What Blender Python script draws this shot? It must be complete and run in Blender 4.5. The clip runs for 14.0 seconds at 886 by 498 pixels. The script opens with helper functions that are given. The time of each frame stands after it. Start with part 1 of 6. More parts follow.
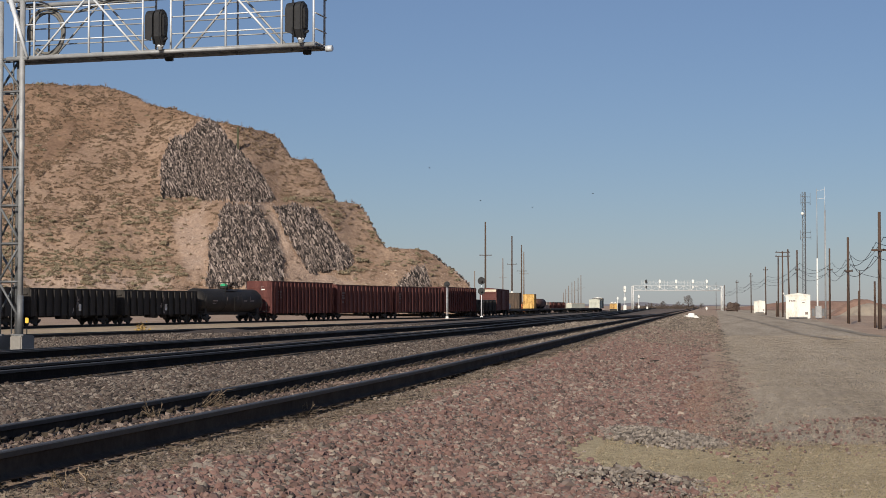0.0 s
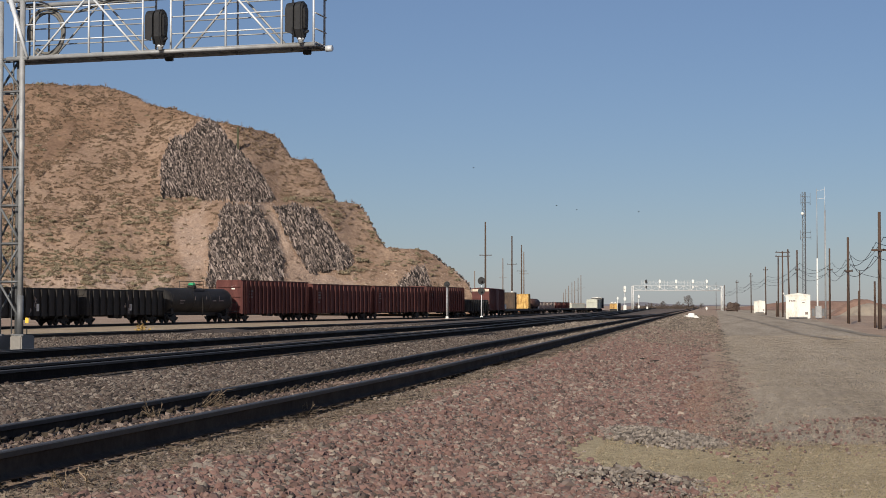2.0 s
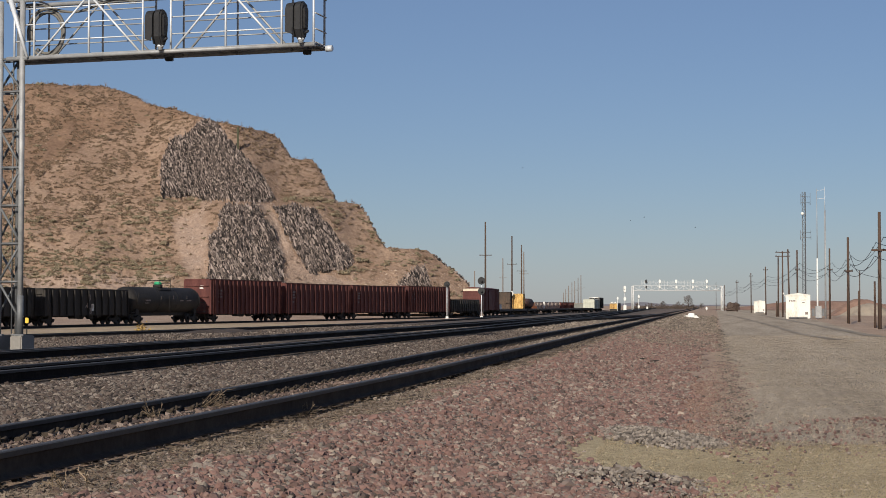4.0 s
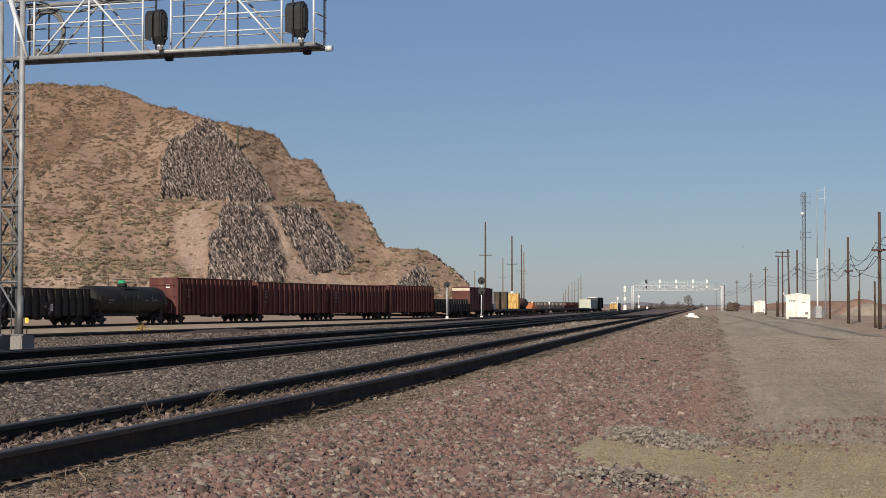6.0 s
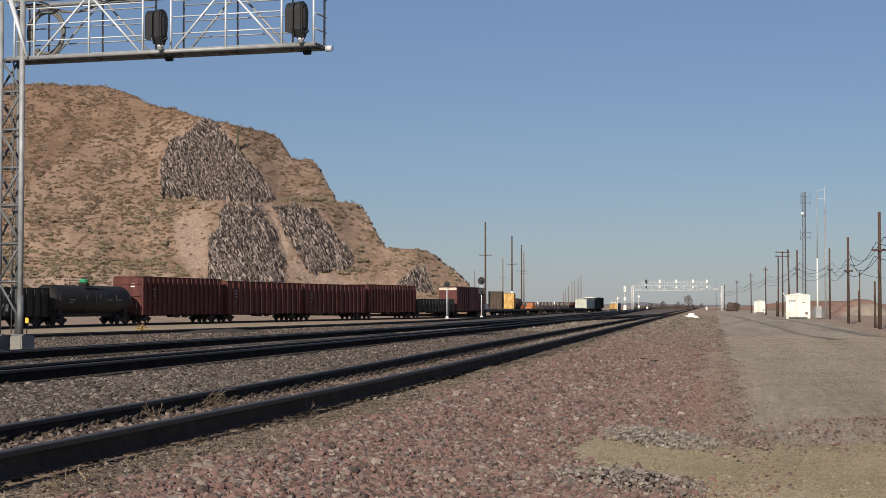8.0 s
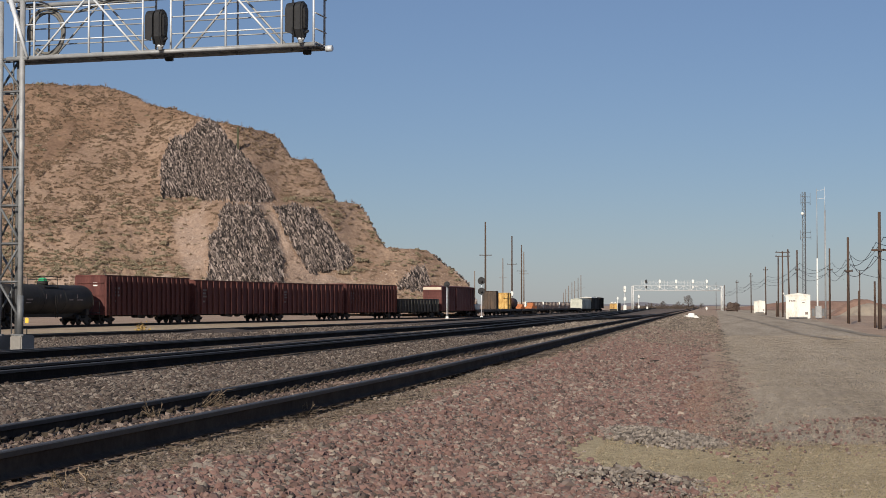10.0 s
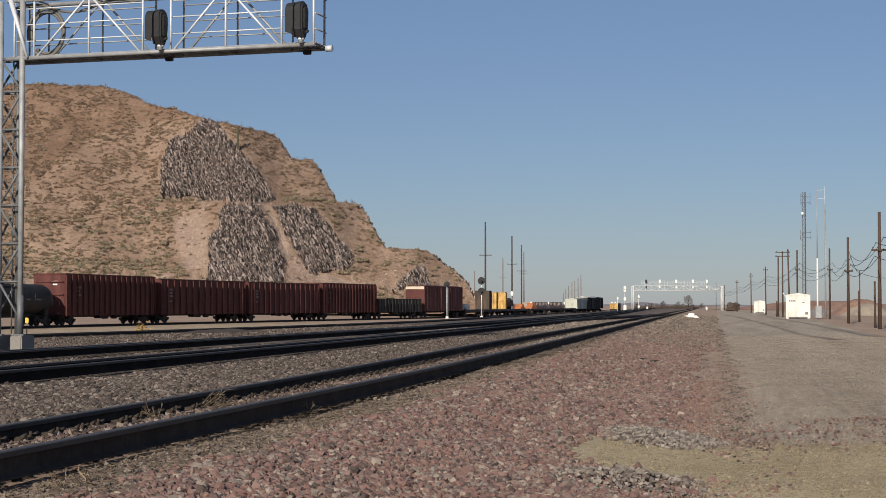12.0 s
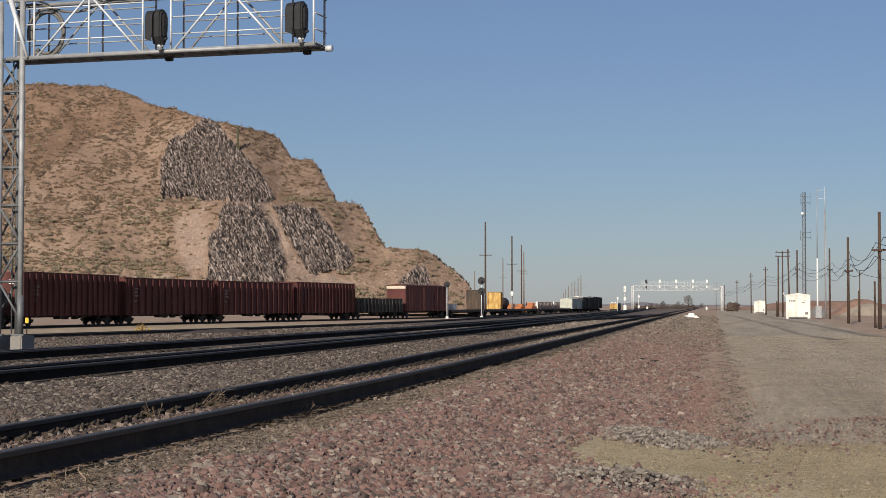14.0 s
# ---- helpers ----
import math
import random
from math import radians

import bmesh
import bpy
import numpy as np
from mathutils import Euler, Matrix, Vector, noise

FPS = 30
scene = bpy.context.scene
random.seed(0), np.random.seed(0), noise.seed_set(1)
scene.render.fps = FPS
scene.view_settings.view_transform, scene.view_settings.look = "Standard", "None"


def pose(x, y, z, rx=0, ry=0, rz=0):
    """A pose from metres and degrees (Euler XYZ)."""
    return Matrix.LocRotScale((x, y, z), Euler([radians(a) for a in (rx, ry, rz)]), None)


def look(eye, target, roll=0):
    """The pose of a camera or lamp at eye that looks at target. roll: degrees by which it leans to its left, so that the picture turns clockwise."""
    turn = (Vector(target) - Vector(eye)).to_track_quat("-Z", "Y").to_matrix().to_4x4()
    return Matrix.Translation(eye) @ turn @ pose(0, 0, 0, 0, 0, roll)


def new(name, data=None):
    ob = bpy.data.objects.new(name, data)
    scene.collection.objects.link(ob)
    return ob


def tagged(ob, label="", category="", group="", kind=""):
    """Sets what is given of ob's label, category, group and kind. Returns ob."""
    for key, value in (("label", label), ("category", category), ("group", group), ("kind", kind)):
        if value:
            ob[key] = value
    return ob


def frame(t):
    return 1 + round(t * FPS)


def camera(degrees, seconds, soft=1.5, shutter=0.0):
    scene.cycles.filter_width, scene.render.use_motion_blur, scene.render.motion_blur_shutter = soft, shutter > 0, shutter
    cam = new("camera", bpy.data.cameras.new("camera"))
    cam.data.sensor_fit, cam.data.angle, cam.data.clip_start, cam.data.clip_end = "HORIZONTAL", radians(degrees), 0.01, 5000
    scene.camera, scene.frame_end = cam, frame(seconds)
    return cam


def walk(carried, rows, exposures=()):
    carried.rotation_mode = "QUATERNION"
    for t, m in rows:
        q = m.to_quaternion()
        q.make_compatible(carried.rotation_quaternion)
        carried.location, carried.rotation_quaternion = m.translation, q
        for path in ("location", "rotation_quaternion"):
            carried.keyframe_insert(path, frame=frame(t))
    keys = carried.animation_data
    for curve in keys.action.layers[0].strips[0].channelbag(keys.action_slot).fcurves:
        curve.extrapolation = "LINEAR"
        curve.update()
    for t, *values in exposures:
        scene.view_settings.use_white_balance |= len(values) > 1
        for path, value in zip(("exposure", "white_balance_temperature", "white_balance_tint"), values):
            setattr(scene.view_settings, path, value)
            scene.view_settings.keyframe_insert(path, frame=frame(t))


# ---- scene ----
# ---- camera ----
cam = camera(30.25, 14.0, 0.68)
EYE = (0.0, 0.0, 1.6)
walk(cam, [(0.0, pose(*EYE, 91.975, 0, 0)), (14.0, pose(*EYE, 91.975, 0, 0))], [(0.0, 0.0, 6300, 15), (14.0, 0.0, 6300, 15)])

# ---- sky and sun ----
SUN_AZ, SUN_EL = 197.0, 25.0
world = bpy.data.worlds.new("desert_sky")
scene.world = world
world.use_nodes = True
wn = world.node_tree
sky = wn.nodes.new("ShaderNodeTexSky")
sky.sky_type = "NISHITA"
sky.sun_disc = False
sky.sun_elevation, sky.sun_rotation = radians(SUN_EL), radians(SUN_AZ)
sky.air_density, sky.dust_density, sky.ozone_density = 1.0, 0.2, 4.5
haze = wn.nodes.new("ShaderNodeMix")
haze.data_type = "RGBA"
haze.inputs[0].default_value = 0.32
haze.inputs[7].default_value = (3.3, 4.4, 6.95, 1)
wn.links.new(sky.outputs[0], haze.inputs[6])
wn.links.new(haze.outputs[2], wn.nodes["Background"].inputs[0])
wn.nodes["Background"].inputs[1].default_value = 0.062
sun = new("sun", bpy.data.lights.new("sun", "SUN"))
sun.data.energy, sun.data.angle, sun.data.color = 5.0, radians(0.6), (1.0, 0.92, 0.74)
sun.matrix_world = look((-math.sin(radians(SUN_AZ - 180)) * 100, -math.cos(radians(SUN_AZ - 180)) * 100, 100 * math.tan(radians(SUN_EL))), (0, 0, 0))


# ---- materials ----
def coords(nt, space):
    return nt.nodes.new("ShaderNodeTexCoord").outputs[space]


def noisy(nt, vec, scale, detail=4.0, rough=0.55):
    n = nt.nodes.new("ShaderNodeTexNoise")
    n.inputs["Scale"].default_value, n.inputs["Detail"].default_value, n.inputs["Roughness"].default_value = scale, detail, rough
    nt.links.new(vec, n.inputs["Vector"])
    return n.outputs["Fac"]


def mixed(nt, a, b, k):
    m = nt.nodes.new("ShaderNodeMix")
    m.inputs[0].default_value = k
    nt.links.new(a, m.inputs[2])
    nt.links.new(b, m.inputs[3])
    return m.outputs[0]


def mapped(nt, vec, sx, sy, sz):
    m = nt.nodes.new("ShaderNodeMapping")
    m.inputs["Scale"].default_value = (sx, sy, sz)
    nt.links.new(vec, m.inputs["Vector"])
    return m.outputs[0]


def spun(nt, vec, degrees):
    m = nt.nodes.new("ShaderNodeMapping")
    m.inputs["Rotation"].default_value = (0, 0, radians(degrees))
    nt.links.new(vec, m.inputs["Vector"])
    return m.outputs[0]


def ramp(nt, fac, cols, lo=0.3, hi=0.7):
    r = nt.nodes.new("ShaderNodeValToRGB")
    e = r.color_ramp.elements
    for i, c in enumerate(cols):
        at = lo + (hi - lo) * i / max(1, len(cols) - 1)
        el = e[i] if i < 2 else e.new(at)
        el.position, el.color = at, (*c, 1)
    nt.links.new(fac, r.inputs[0])
    return r.outputs[0]


def relief(nt, bsdf, fac, strength, dist):
    b = nt.nodes.new("ShaderNodeBump")
    b.inputs["Strength"].default_value, b.inputs["Distance"].default_value = strength, dist
    nt.links.new(fac, b.inputs["Height"])
    nt.links.new(b.outputs[0], bsdf.inputs["Normal"])


def surface(name, cols, rough=0.75, scale=2.0, metal=0.0, bump=0.3, bscale=60.0, bdist=0.01, vary="", streak=(1, 1, 1), space="Object", spread=(0.3, 0.7)):
    m = bpy.data.materials.new(name)
    m.use_nodes = True
    nt, bsdf = m.node_tree, m.node_tree.nodes["Principled BSDF"]
    vec = mapped(nt, coords(nt, space), *streak)
    fac = mixed(nt, noisy(nt, vec, scale), noisy(nt, vec, scale * 9, 3.0), 0.4)
    if vary == "object":
        fac = mixed(nt, fac, nt.nodes.new("ShaderNodeObjectInfo").outputs["Random"], 0.5)
    if vary == "island":
        fac = mixed(nt, fac, nt.nodes.new("ShaderNodeNewGeometry").outputs["Random Per Island"], 0.75)
    nt.links.new(ramp(nt, fac, cols, *spread), bsdf.inputs["Base Color"])
    bsdf.inputs["Roughness"].default_value, bsdf.inputs["Metallic"].default_value = rough, metal
    bsdf.inputs["Specular IOR Level"].default_value = 0.35
    if bump:
        relief(nt, bsdf, noisy(nt, vec, bscale, 5.0), bump, bdist)
    return m


M = {}
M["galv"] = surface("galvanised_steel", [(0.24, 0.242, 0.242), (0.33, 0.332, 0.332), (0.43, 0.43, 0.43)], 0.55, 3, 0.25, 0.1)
M["galv_bright"] = surface("pale_and_sunlit_galv_steel", [(0.54, 0.56, 0.58), (0.7, 0.72, 0.74)], 0.45, 3, 0.15, 0.1)
M["galv_pale"] = surface("weathered_pale_steel", [(0.52, 0.52, 0.51), (0.66, 0.66, 0.64)], 0.6, 3, 0.1, 0.1)
M["lens"] = surface("dark_lens", [(0.01, 0.01, 0.012), (0.02, 0.02, 0.022)], 0.1, 3, 0, 0)
M["glass"] = surface("insulator_glass", [(0.05, 0.07, 0.08), (0.1, 0.13, 0.14)], 0.2, 3, 0, 0)
M["cable"] = surface("grey_cable_sheath", [(0.1, 0.095, 0.085), (0.17, 0.16, 0.145)], 0.6, 4, 0, 0.1)
M["galv_dark"] = surface("dull_and_shaded_galv_steel", [(0.11, 0.115, 0.12), (0.19, 0.195, 0.2)], 0.6, 3, 0.3, 0.1)
M["black"] = surface("black_paint", [(0.012, 0.012, 0.013), (0.03, 0.03, 0.032)], 0.6, 2, 0, 0.2)
M["carblack"] = surface("dusty_black_car_paint", [(0.014, 0.012, 0.011), (0.03, 0.026, 0.023), (0.06, 0.05, 0.042)], 0.75, 0.9, 0, 0.2, streak=(1.6, 1.6, 0.25))
M["tankblack"] = surface("black_tank_paint", [(0.009, 0.008, 0.008), (0.018, 0.016, 0.015), (0.04, 0.034, 0.029)], 0.72, 0.6, 0, 0.1, streak=(1, 1, 0.4))
M["red"] = surface("oxide_red_car_paint", [(0.05, 0.016, 0.014), (0.09, 0.027, 0.023), (0.15, 0.055, 0.044)], 0.75, 0.9, 0, 0.2, streak=(1.6, 1.6, 0.25))
M["boxred"] = surface("boxcar_red_paint", [(0.055, 0.017, 0.014), (0.1, 0.029, 0.024), (0.15, 0.057, 0.046)], 0.7, 0.6, 0, 0.2, streak=(1, 1, 0.3))
M["streaked"] = surface("streaked_weathered_black_paint", [(0.014, 0.013, 0.012), (0.035, 0.033, 0.03), (0.15, 0.145, 0.13)], 0.75, 0.9, 0, 0.2, streak=(2.2, 2.2, 0.25), spread=(0.4, 0.66))
M["faded"] = surface("faded_grey_lettering", [(0.13, 0.1, 0.09), (0.24, 0.2, 0.185)], 0.7, 6, 0, 0, spread=(0.4, 0.6))
M["band"] = surface("dusty_cream_band", [(0.5, 0.42, 0.32), (0.66, 0.58, 0.46)], 0.7, 1.5, 0, 0.1, streak=(1, 1, 0.4))
M["yellow"] = surface("rusty_yellow_paint", [(0.16, 0.075, 0.03), (0.42, 0.24, 0.07), (0.6, 0.38, 0.11), (0.68, 0.48, 0.2)], 0.65, 1.3, 0, 0.2, streak=(1, 1, 0.4), spread=(0.36, 0.64))
M["brown"] = surface("weathered_brown_paint", [(0.05, 0.035, 0.028), (0.1, 0.07, 0.055)], 0.7, 0.8, 0, 0.2)
M["darkbrown"] = surface("rust_brown_paint", [(0.035, 0.026, 0.02), (0.075, 0.055, 0.042), (0.14, 0.085, 0.055)], 0.8, 0.9, 0, 0.2, streak=(1.5, 1.5, 0.3), spread=(0.35, 0.66))
M["rustred"] = surface("rust_red_steel", [(0.06, 0.032, 0.026), (0.11, 0.055, 0.043)], 0.8, 0.9, 0, 0.2)
M["cargrey"] = surface("pale_green_grey_car_paint", [(0.3, 0.31, 0.26), (0.46, 0.47, 0.4), (0.55, 0.55, 0.47)], 0.6, 0.8, 0, 0.2, streak=(1, 1, 0.3))
M["palegrey"] = surface("pale_container_paint", [(0.3, 0.24, 0.205), (0.42, 0.345, 0.3)], 0.6, 0.8, 0, 0.2, streak=(1, 1, 0.3))
M["white"] = surface("white_paint", [(0.66, 0.65, 0.6), (0.78, 0.77, 0.73)], 0.55, 2, 0, 0.1)
M["hutpaint"] = surface("stained_white_hut_paint", [(0.42, 0.38, 0.31), (0.62, 0.59, 0.52), (0.74, 0.72, 0.66)], 0.65, 0.9, 0, 0.15, streak=(1.4, 1.4, 0.5), spread=(0.3, 0.55))
M["orange"] = surface("orange_paint", [(0.32, 0.11, 0.045), (0.48, 0.18, 0.07)], 0.6, 2, 0, 0.1)
M["green"] = surface("green_plastic", [(0.03, 0.35, 0.16), (0.05, 0.45, 0.2)], 0.5, 2, 0, 0.1)
M["yellowtag"] = surface("yellow_sign_paint", [(0.65, 0.42, 0.03), (0.75, 0.5, 0.05)], 0.5, 2, 0, 0.1)
M["truck"] = surface("grimy_bogie_steel", [(0.01, 0.009, 0.009), (0.025, 0.022, 0.02), (0.04, 0.033, 0.028)], 0.75, 3, 0, 0.3)
M["wheel"] = surface("wheel_steel", [(0.02, 0.017, 0.015), (0.05, 0.042, 0.036)], 0.6, 3, 0.3, 0.2)
M["rail"] = surface("rusted_rail_side", [(0.036, 0.028, 0.023), (0.058, 0.046, 0.038), (0.086, 0.068, 0.055)], 0.95, 2, 0.0, 0.3, 80)
M["rail"].node_tree.nodes["Principled BSDF"].inputs["Specular IOR Level"].default_value = 0.08
# shade on these rails' sides is put into a darker rust colour
M["rail_dark"] = surface("shaded_dark_rail_side", [(0.012, 0.0095, 0.008), (0.022, 0.017, 0.014), (0.04, 0.03, 0.024)], 0.95, 2, 0.0, 0.3, 80)
M["rail_dark"].node_tree.nodes["Principled BSDF"].inputs["Specular IOR Level"].default_value = 0.08
M["railhead"] = surface("polished_rail_head_side", [(0.05, 0.042, 0.036), (0.08, 0.07, 0.061)], 0.7, 3, 0.1, 0.2, streak=(0.3, 1, 1))
M["railtop"] = surface("worn_rail_head", [(0.06, 0.056, 0.054), (0.1, 0.095, 0.09)], 0.6, 5, 0.3, 0.1, streak=(0.2, 1, 1))
M["tie"] = surface("creosoted_tie", [(0.03, 0.024, 0.02), (0.07, 0.055, 0.045), (0.13, 0.105, 0.085)], 0.9, 2, 0, 0.6, 40, vary="object", streak=(1, 8, 8))
M["clip"] = surface("rusty_rail_clip", [(0.03, 0.023, 0.017), (0.075, 0.056, 0.04)], 0.85, 10, 0.1, 0.3)
M["concrete"] = surface("weathered_concrete", [(0.2, 0.185, 0.165), (0.3, 0.28, 0.255)], 0.9, 2, 0, 0.4)
M["pole"] = surface("tarred_pole_wood", [(0.05, 0.032, 0.024), (0.1, 0.065, 0.048)], 0.9, 2, 0, 0.5, 30, streak=(4, 4, 0.4))
# pole wood with the distance haze mixed into its colour
M["hazepole"] = surface("haze_paled_pole_wood", [(0.13, 0.1, 0.082), (0.21, 0.17, 0.142)], 0.9, 2, 0, 0.4, 30, streak=(4, 4, 0.4))
M["wire"] = surface("cable_black", [(0.02, 0.02, 0.022), (0.03, 0.03, 0.032)], 0.6, 2, 0, 0)
M["stone_pink"] = surface("reddish_ballast_stone", [(0.07, 0.055, 0.048), (0.135, 0.087, 0.075), (0.17, 0.099, 0.083), (0.2, 0.116, 0.097), (0.22, 0.142, 0.119), (0.17, 0.145, 0.123), (0.33, 0.265, 0.215)], 0.9, 6, 0, 0.5, 50, vary="island", spread=(0.15, 0.88))
M["stone_red"] = surface("red_ballast_chip", [(0.13, 0.08, 0.065), (0.2, 0.122, 0.098), (0.3, 0.21, 0.165)], 0.95, 6, 0, 0, vary="island", spread=(0.1, 0.9))
M["stone_mixed"] = surface("mixed_ballast_stone", [(0.032, 0.026, 0.022), (0.07, 0.052, 0.043), (0.102, 0.075, 0.063), (0.12, 0.1, 0.084), (0.24, 0.198, 0.165)], 0.9, 6, 0, 0.5, 50, vary="island", spread=(0.15, 0.88))
M["stone_tan"] = surface("dusty_tan_ballast_stone", [(0.075, 0.062, 0.05), (0.14, 0.112, 0.089), (0.19, 0.152, 0.12), (0.29, 0.24, 0.195)], 0.9, 6, 0, 0, vary="island", spread=(0.15, 0.88))
M["stone_grey"] = surface("grey_ballast_stone", [(0.036, 0.029, 0.025), (0.098, 0.068, 0.056), (0.142, 0.098, 0.08), (0.24, 0.19, 0.158)], 0.9, 6, 0, 0.5, 50, vary="island", spread=(0.15, 0.85))
M["crumb"] = surface("dark_asphalt_crumb", [(0.035, 0.03, 0.026), (0.08, 0.067, 0.055), (0.16, 0.135, 0.11)], 0.95, 6, 0, 0, vary="island", spread=(0.15, 0.85))
M["grit"] = surface("tan_road_grit", [(0.13, 0.107, 0.082), (0.26, 0.214, 0.162), (0.38, 0.315, 0.24)], 0.95, 6, 0, 0, vary="island", spread=(0.1, 0.9))
M["sandgrit"] = surface("yellow_sand_grit", [(0.13, 0.105, 0.066), (0.25, 0.202, 0.128), (0.36, 0.295, 0.195)], 0.95, 6, 0, 0, vary="island", spread=(0.1, 0.9))
M["stone_dark"] = surface("grey_rubble_stone", [(0.09, 0.076, 0.064), (0.165, 0.138, 0.116), (0.23, 0.196, 0.166), (0.31, 0.268, 0.226)], 0.9, 6, 0, 0.5, 50, vary="island", spread=(0.15, 0.85))
M["straw"] = surface("dry_straw", [(0.1, 0.072, 0.047), (0.28, 0.21, 0.138)], 0.9, 5, 0, 0, vary="island")
M["shrub"] = surface("desert_shrub_leaf", [(0.125, 0.085, 0.056), (0.19, 0.132, 0.089), (0.27, 0.192, 0.132)], 0.9, 3, 0, 0, vary="island", spread=(0.1, 0.9))
M["tree"] = surface("bare_tree_twigs", [(0.06, 0.045, 0.035), (0.12, 0.09, 0.07)], 0.9, 3, 0, 0, vary="island")


def zoned(name, zones, attr, bump=(22.0, 3.0, 0.05, 0.7), edge_scale=1.3):
    """One ground material: colour sets blended by the vertex attribute, grain on top."""
    m = bpy.data.materials.new(name)
    m.use_nodes = True
    nt, bsdf = m.node_tree, m.node_tree.nodes["Principled BSDF"]
    vec = coords(nt, "Object")
    a = nt.nodes.new("ShaderNodeAttribute")
    a.attribute_name = attr
    sep = nt.nodes.new("ShaderNodeSeparateColor")
    nt.links.new(a.outputs["Color"], sep.inputs[0])
    socket = [*sep.outputs, a.outputs["Alpha"]]
    wob = noisy(nt, vec, edge_scale, 6.0, 0.65)
    col = None
    for i, (cols, scale, grain, stretch, spread) in enumerate(zones):
        v = mapped(nt, spun(nt, vec, stretch[3]) if len(stretch) > 3 else vec, *stretch[:3])
        fac = mixed(nt, noisy(nt, v, scale, 5.0), noisy(nt, v, grain, 6.0, 0.75), 0.6)
        c = ramp(nt, fac, cols, *spread)
        if col is None:
            col = c
            continue
        edge = nt.nodes.new("ShaderNodeMath")
        edge.operation = "MULTIPLY_ADD"
        nt.links.new(wob, edge.inputs[0])
        edge.inputs[1].default_value = 0.9
        add = nt.nodes.new("ShaderNodeMath")
        add.operation = "SUBTRACT"
        nt.links.new(socket[i - 1], add.inputs[0])
        add.inputs[1].default_value = 0.45
        nt.links.new(add.outputs[0], edge.inputs[2])
        sharp = nt.nodes.new("ShaderNodeMapRange")
        sharp.inputs["From Min"].default_value, sharp.inputs["From Max"].default_value = 0.36, 0.64
        nt.links.new(edge.outputs[0], sharp.inputs["Value"])
        mx = nt.nodes.new("ShaderNodeMix")
        mx.data_type = "RGBA"
        nt.links.new(sharp.outputs[0], mx.inputs[0])
        nt.links.new(col, mx.inputs[6])
        nt.links.new(c, mx.inputs[7])
        col = mx.outputs[2]
    nt.links.new(col, bsdf.inputs["Base Color"])
    bsdf.inputs["Roughness"].default_value = 0.95
    bsdf.inputs["Specular IOR Level"].default_value = 0.15
    height = mixed(nt, noisy(nt, vec, bump[0], 6.0, 0.75), noisy(nt, vec, bump[1], 4.0), 0.3)
    relief(nt, bsdf, height, bump[3], bump[2])
    return m


SAND = [(0.27, 0.188, 0.136), (0.37, 0.268, 0.198), (0.45, 0.34, 0.258)]
YELLOW = [(0.32, 0.252, 0.15), (0.44, 0.354, 0.22), (0.53, 0.436, 0.285)]
# darkened to put shade into the gaps between the shoulder stones
PINK = [(0.07, 0.047, 0.039), (0.14, 0.092, 0.075), (0.23, 0.16, 0.128)]
GREY = [(0.05, 0.042, 0.036), (0.11, 0.09, 0.077), (0.19, 0.16, 0.138)]
ASPH = [(0.23, 0.188, 0.14), (0.375, 0.31, 0.235), (0.48, 0.4, 0.312)]
ONE = (1, 1, 1)
M["ground"] = zoned("desert_ground", [(SAND, 0.4, 7.0, ONE, (0.38, 0.62)), (PINK, 0.6, 24.0, ONE, (0.36, 0.64)), (GREY, 0.6, 24.0, ONE, (0.36, 0.64)), (ASPH, 0.5, 5.0, (1.3, 0.1, 1, 10.6), (0.36, 0.64)), (YELLOW, 0.4, 7.0, ONE, (0.38, 0.62))], "zone", (10.0, 1.5, 0.06, 1.0))


# ---- mesh helpers ----
def link_mesh(name, verts, faces, material, smooth=False):
    me = bpy.data.meshes.new(name)
    me.from_pydata([tuple(v) for v in verts], [], [tuple(f) for f in faces])
    me.materials.append(material)
    if smooth:
        me.polygons.foreach_set("use_smooth", [True] * len(me.polygons))
    return me


def part(name, bm, material, parent, label=""):
    me = bpy.data.meshes.new(name)
    bm.to_mesh(me)
    bm.free()
    me.materials.append(material)
    ob = new(name, me)
    ob.parent = parent
    return tagged(ob, label)


def empty(name, m, label, category, group="", kind=""):
    ob = new(name)
    ob.empty_display_size = 0.3
    ob.matrix_world = m
    return tagged(ob, label, category, group, kind)


def box(bm, x0, x1, y0, y1, z0, z1, bevel=0.0):
    v = [bm.verts.new((x, y, z)) for x in (x0, x1) for y in (y0, y1) for z in (z0, z1)]
    f = [bm.faces.new([v[i] for i in q]) for q in ((0, 1, 3, 2), (4, 6, 7, 5), (0, 4, 5, 1), (2, 3, 7, 6), (0, 2, 6, 4), (1, 5, 7, 3))]
    if bevel:
        edges = list({e for q in f for e in q.edges})
        bmesh.ops.bevel(bm, geom=edges, offset=bevel, segments=2, affect="EDGES")
    return bm


def tube(bm, a, b, r0, r1=None, n=8, caps=True):
    a, b = Vector(a), Vector(b)
    r1 = r0 if r1 is None else r1
    d = (b - a).normalized()
    u = d.orthogonal().normalized()
    w = d.cross(u)
    rings = []
    for c, r in ((a, r0), (b, r1)):
        rings.append([bm.verts.new(c + (u * math.cos(k * math.tau / n) + w * math.sin(k * math.tau / n)) * r) for k in range(n)])
    for k in range(n):
        f = bm.faces.new((rings[0][k], rings[0][(k + 1) % n], rings[1][(k + 1) % n], rings[1][k]))
        f.smooth = n > 5
    if caps:
        bm.faces.new(rings[0][::-1])
        bm.faces.new(rings[1])
    return bm


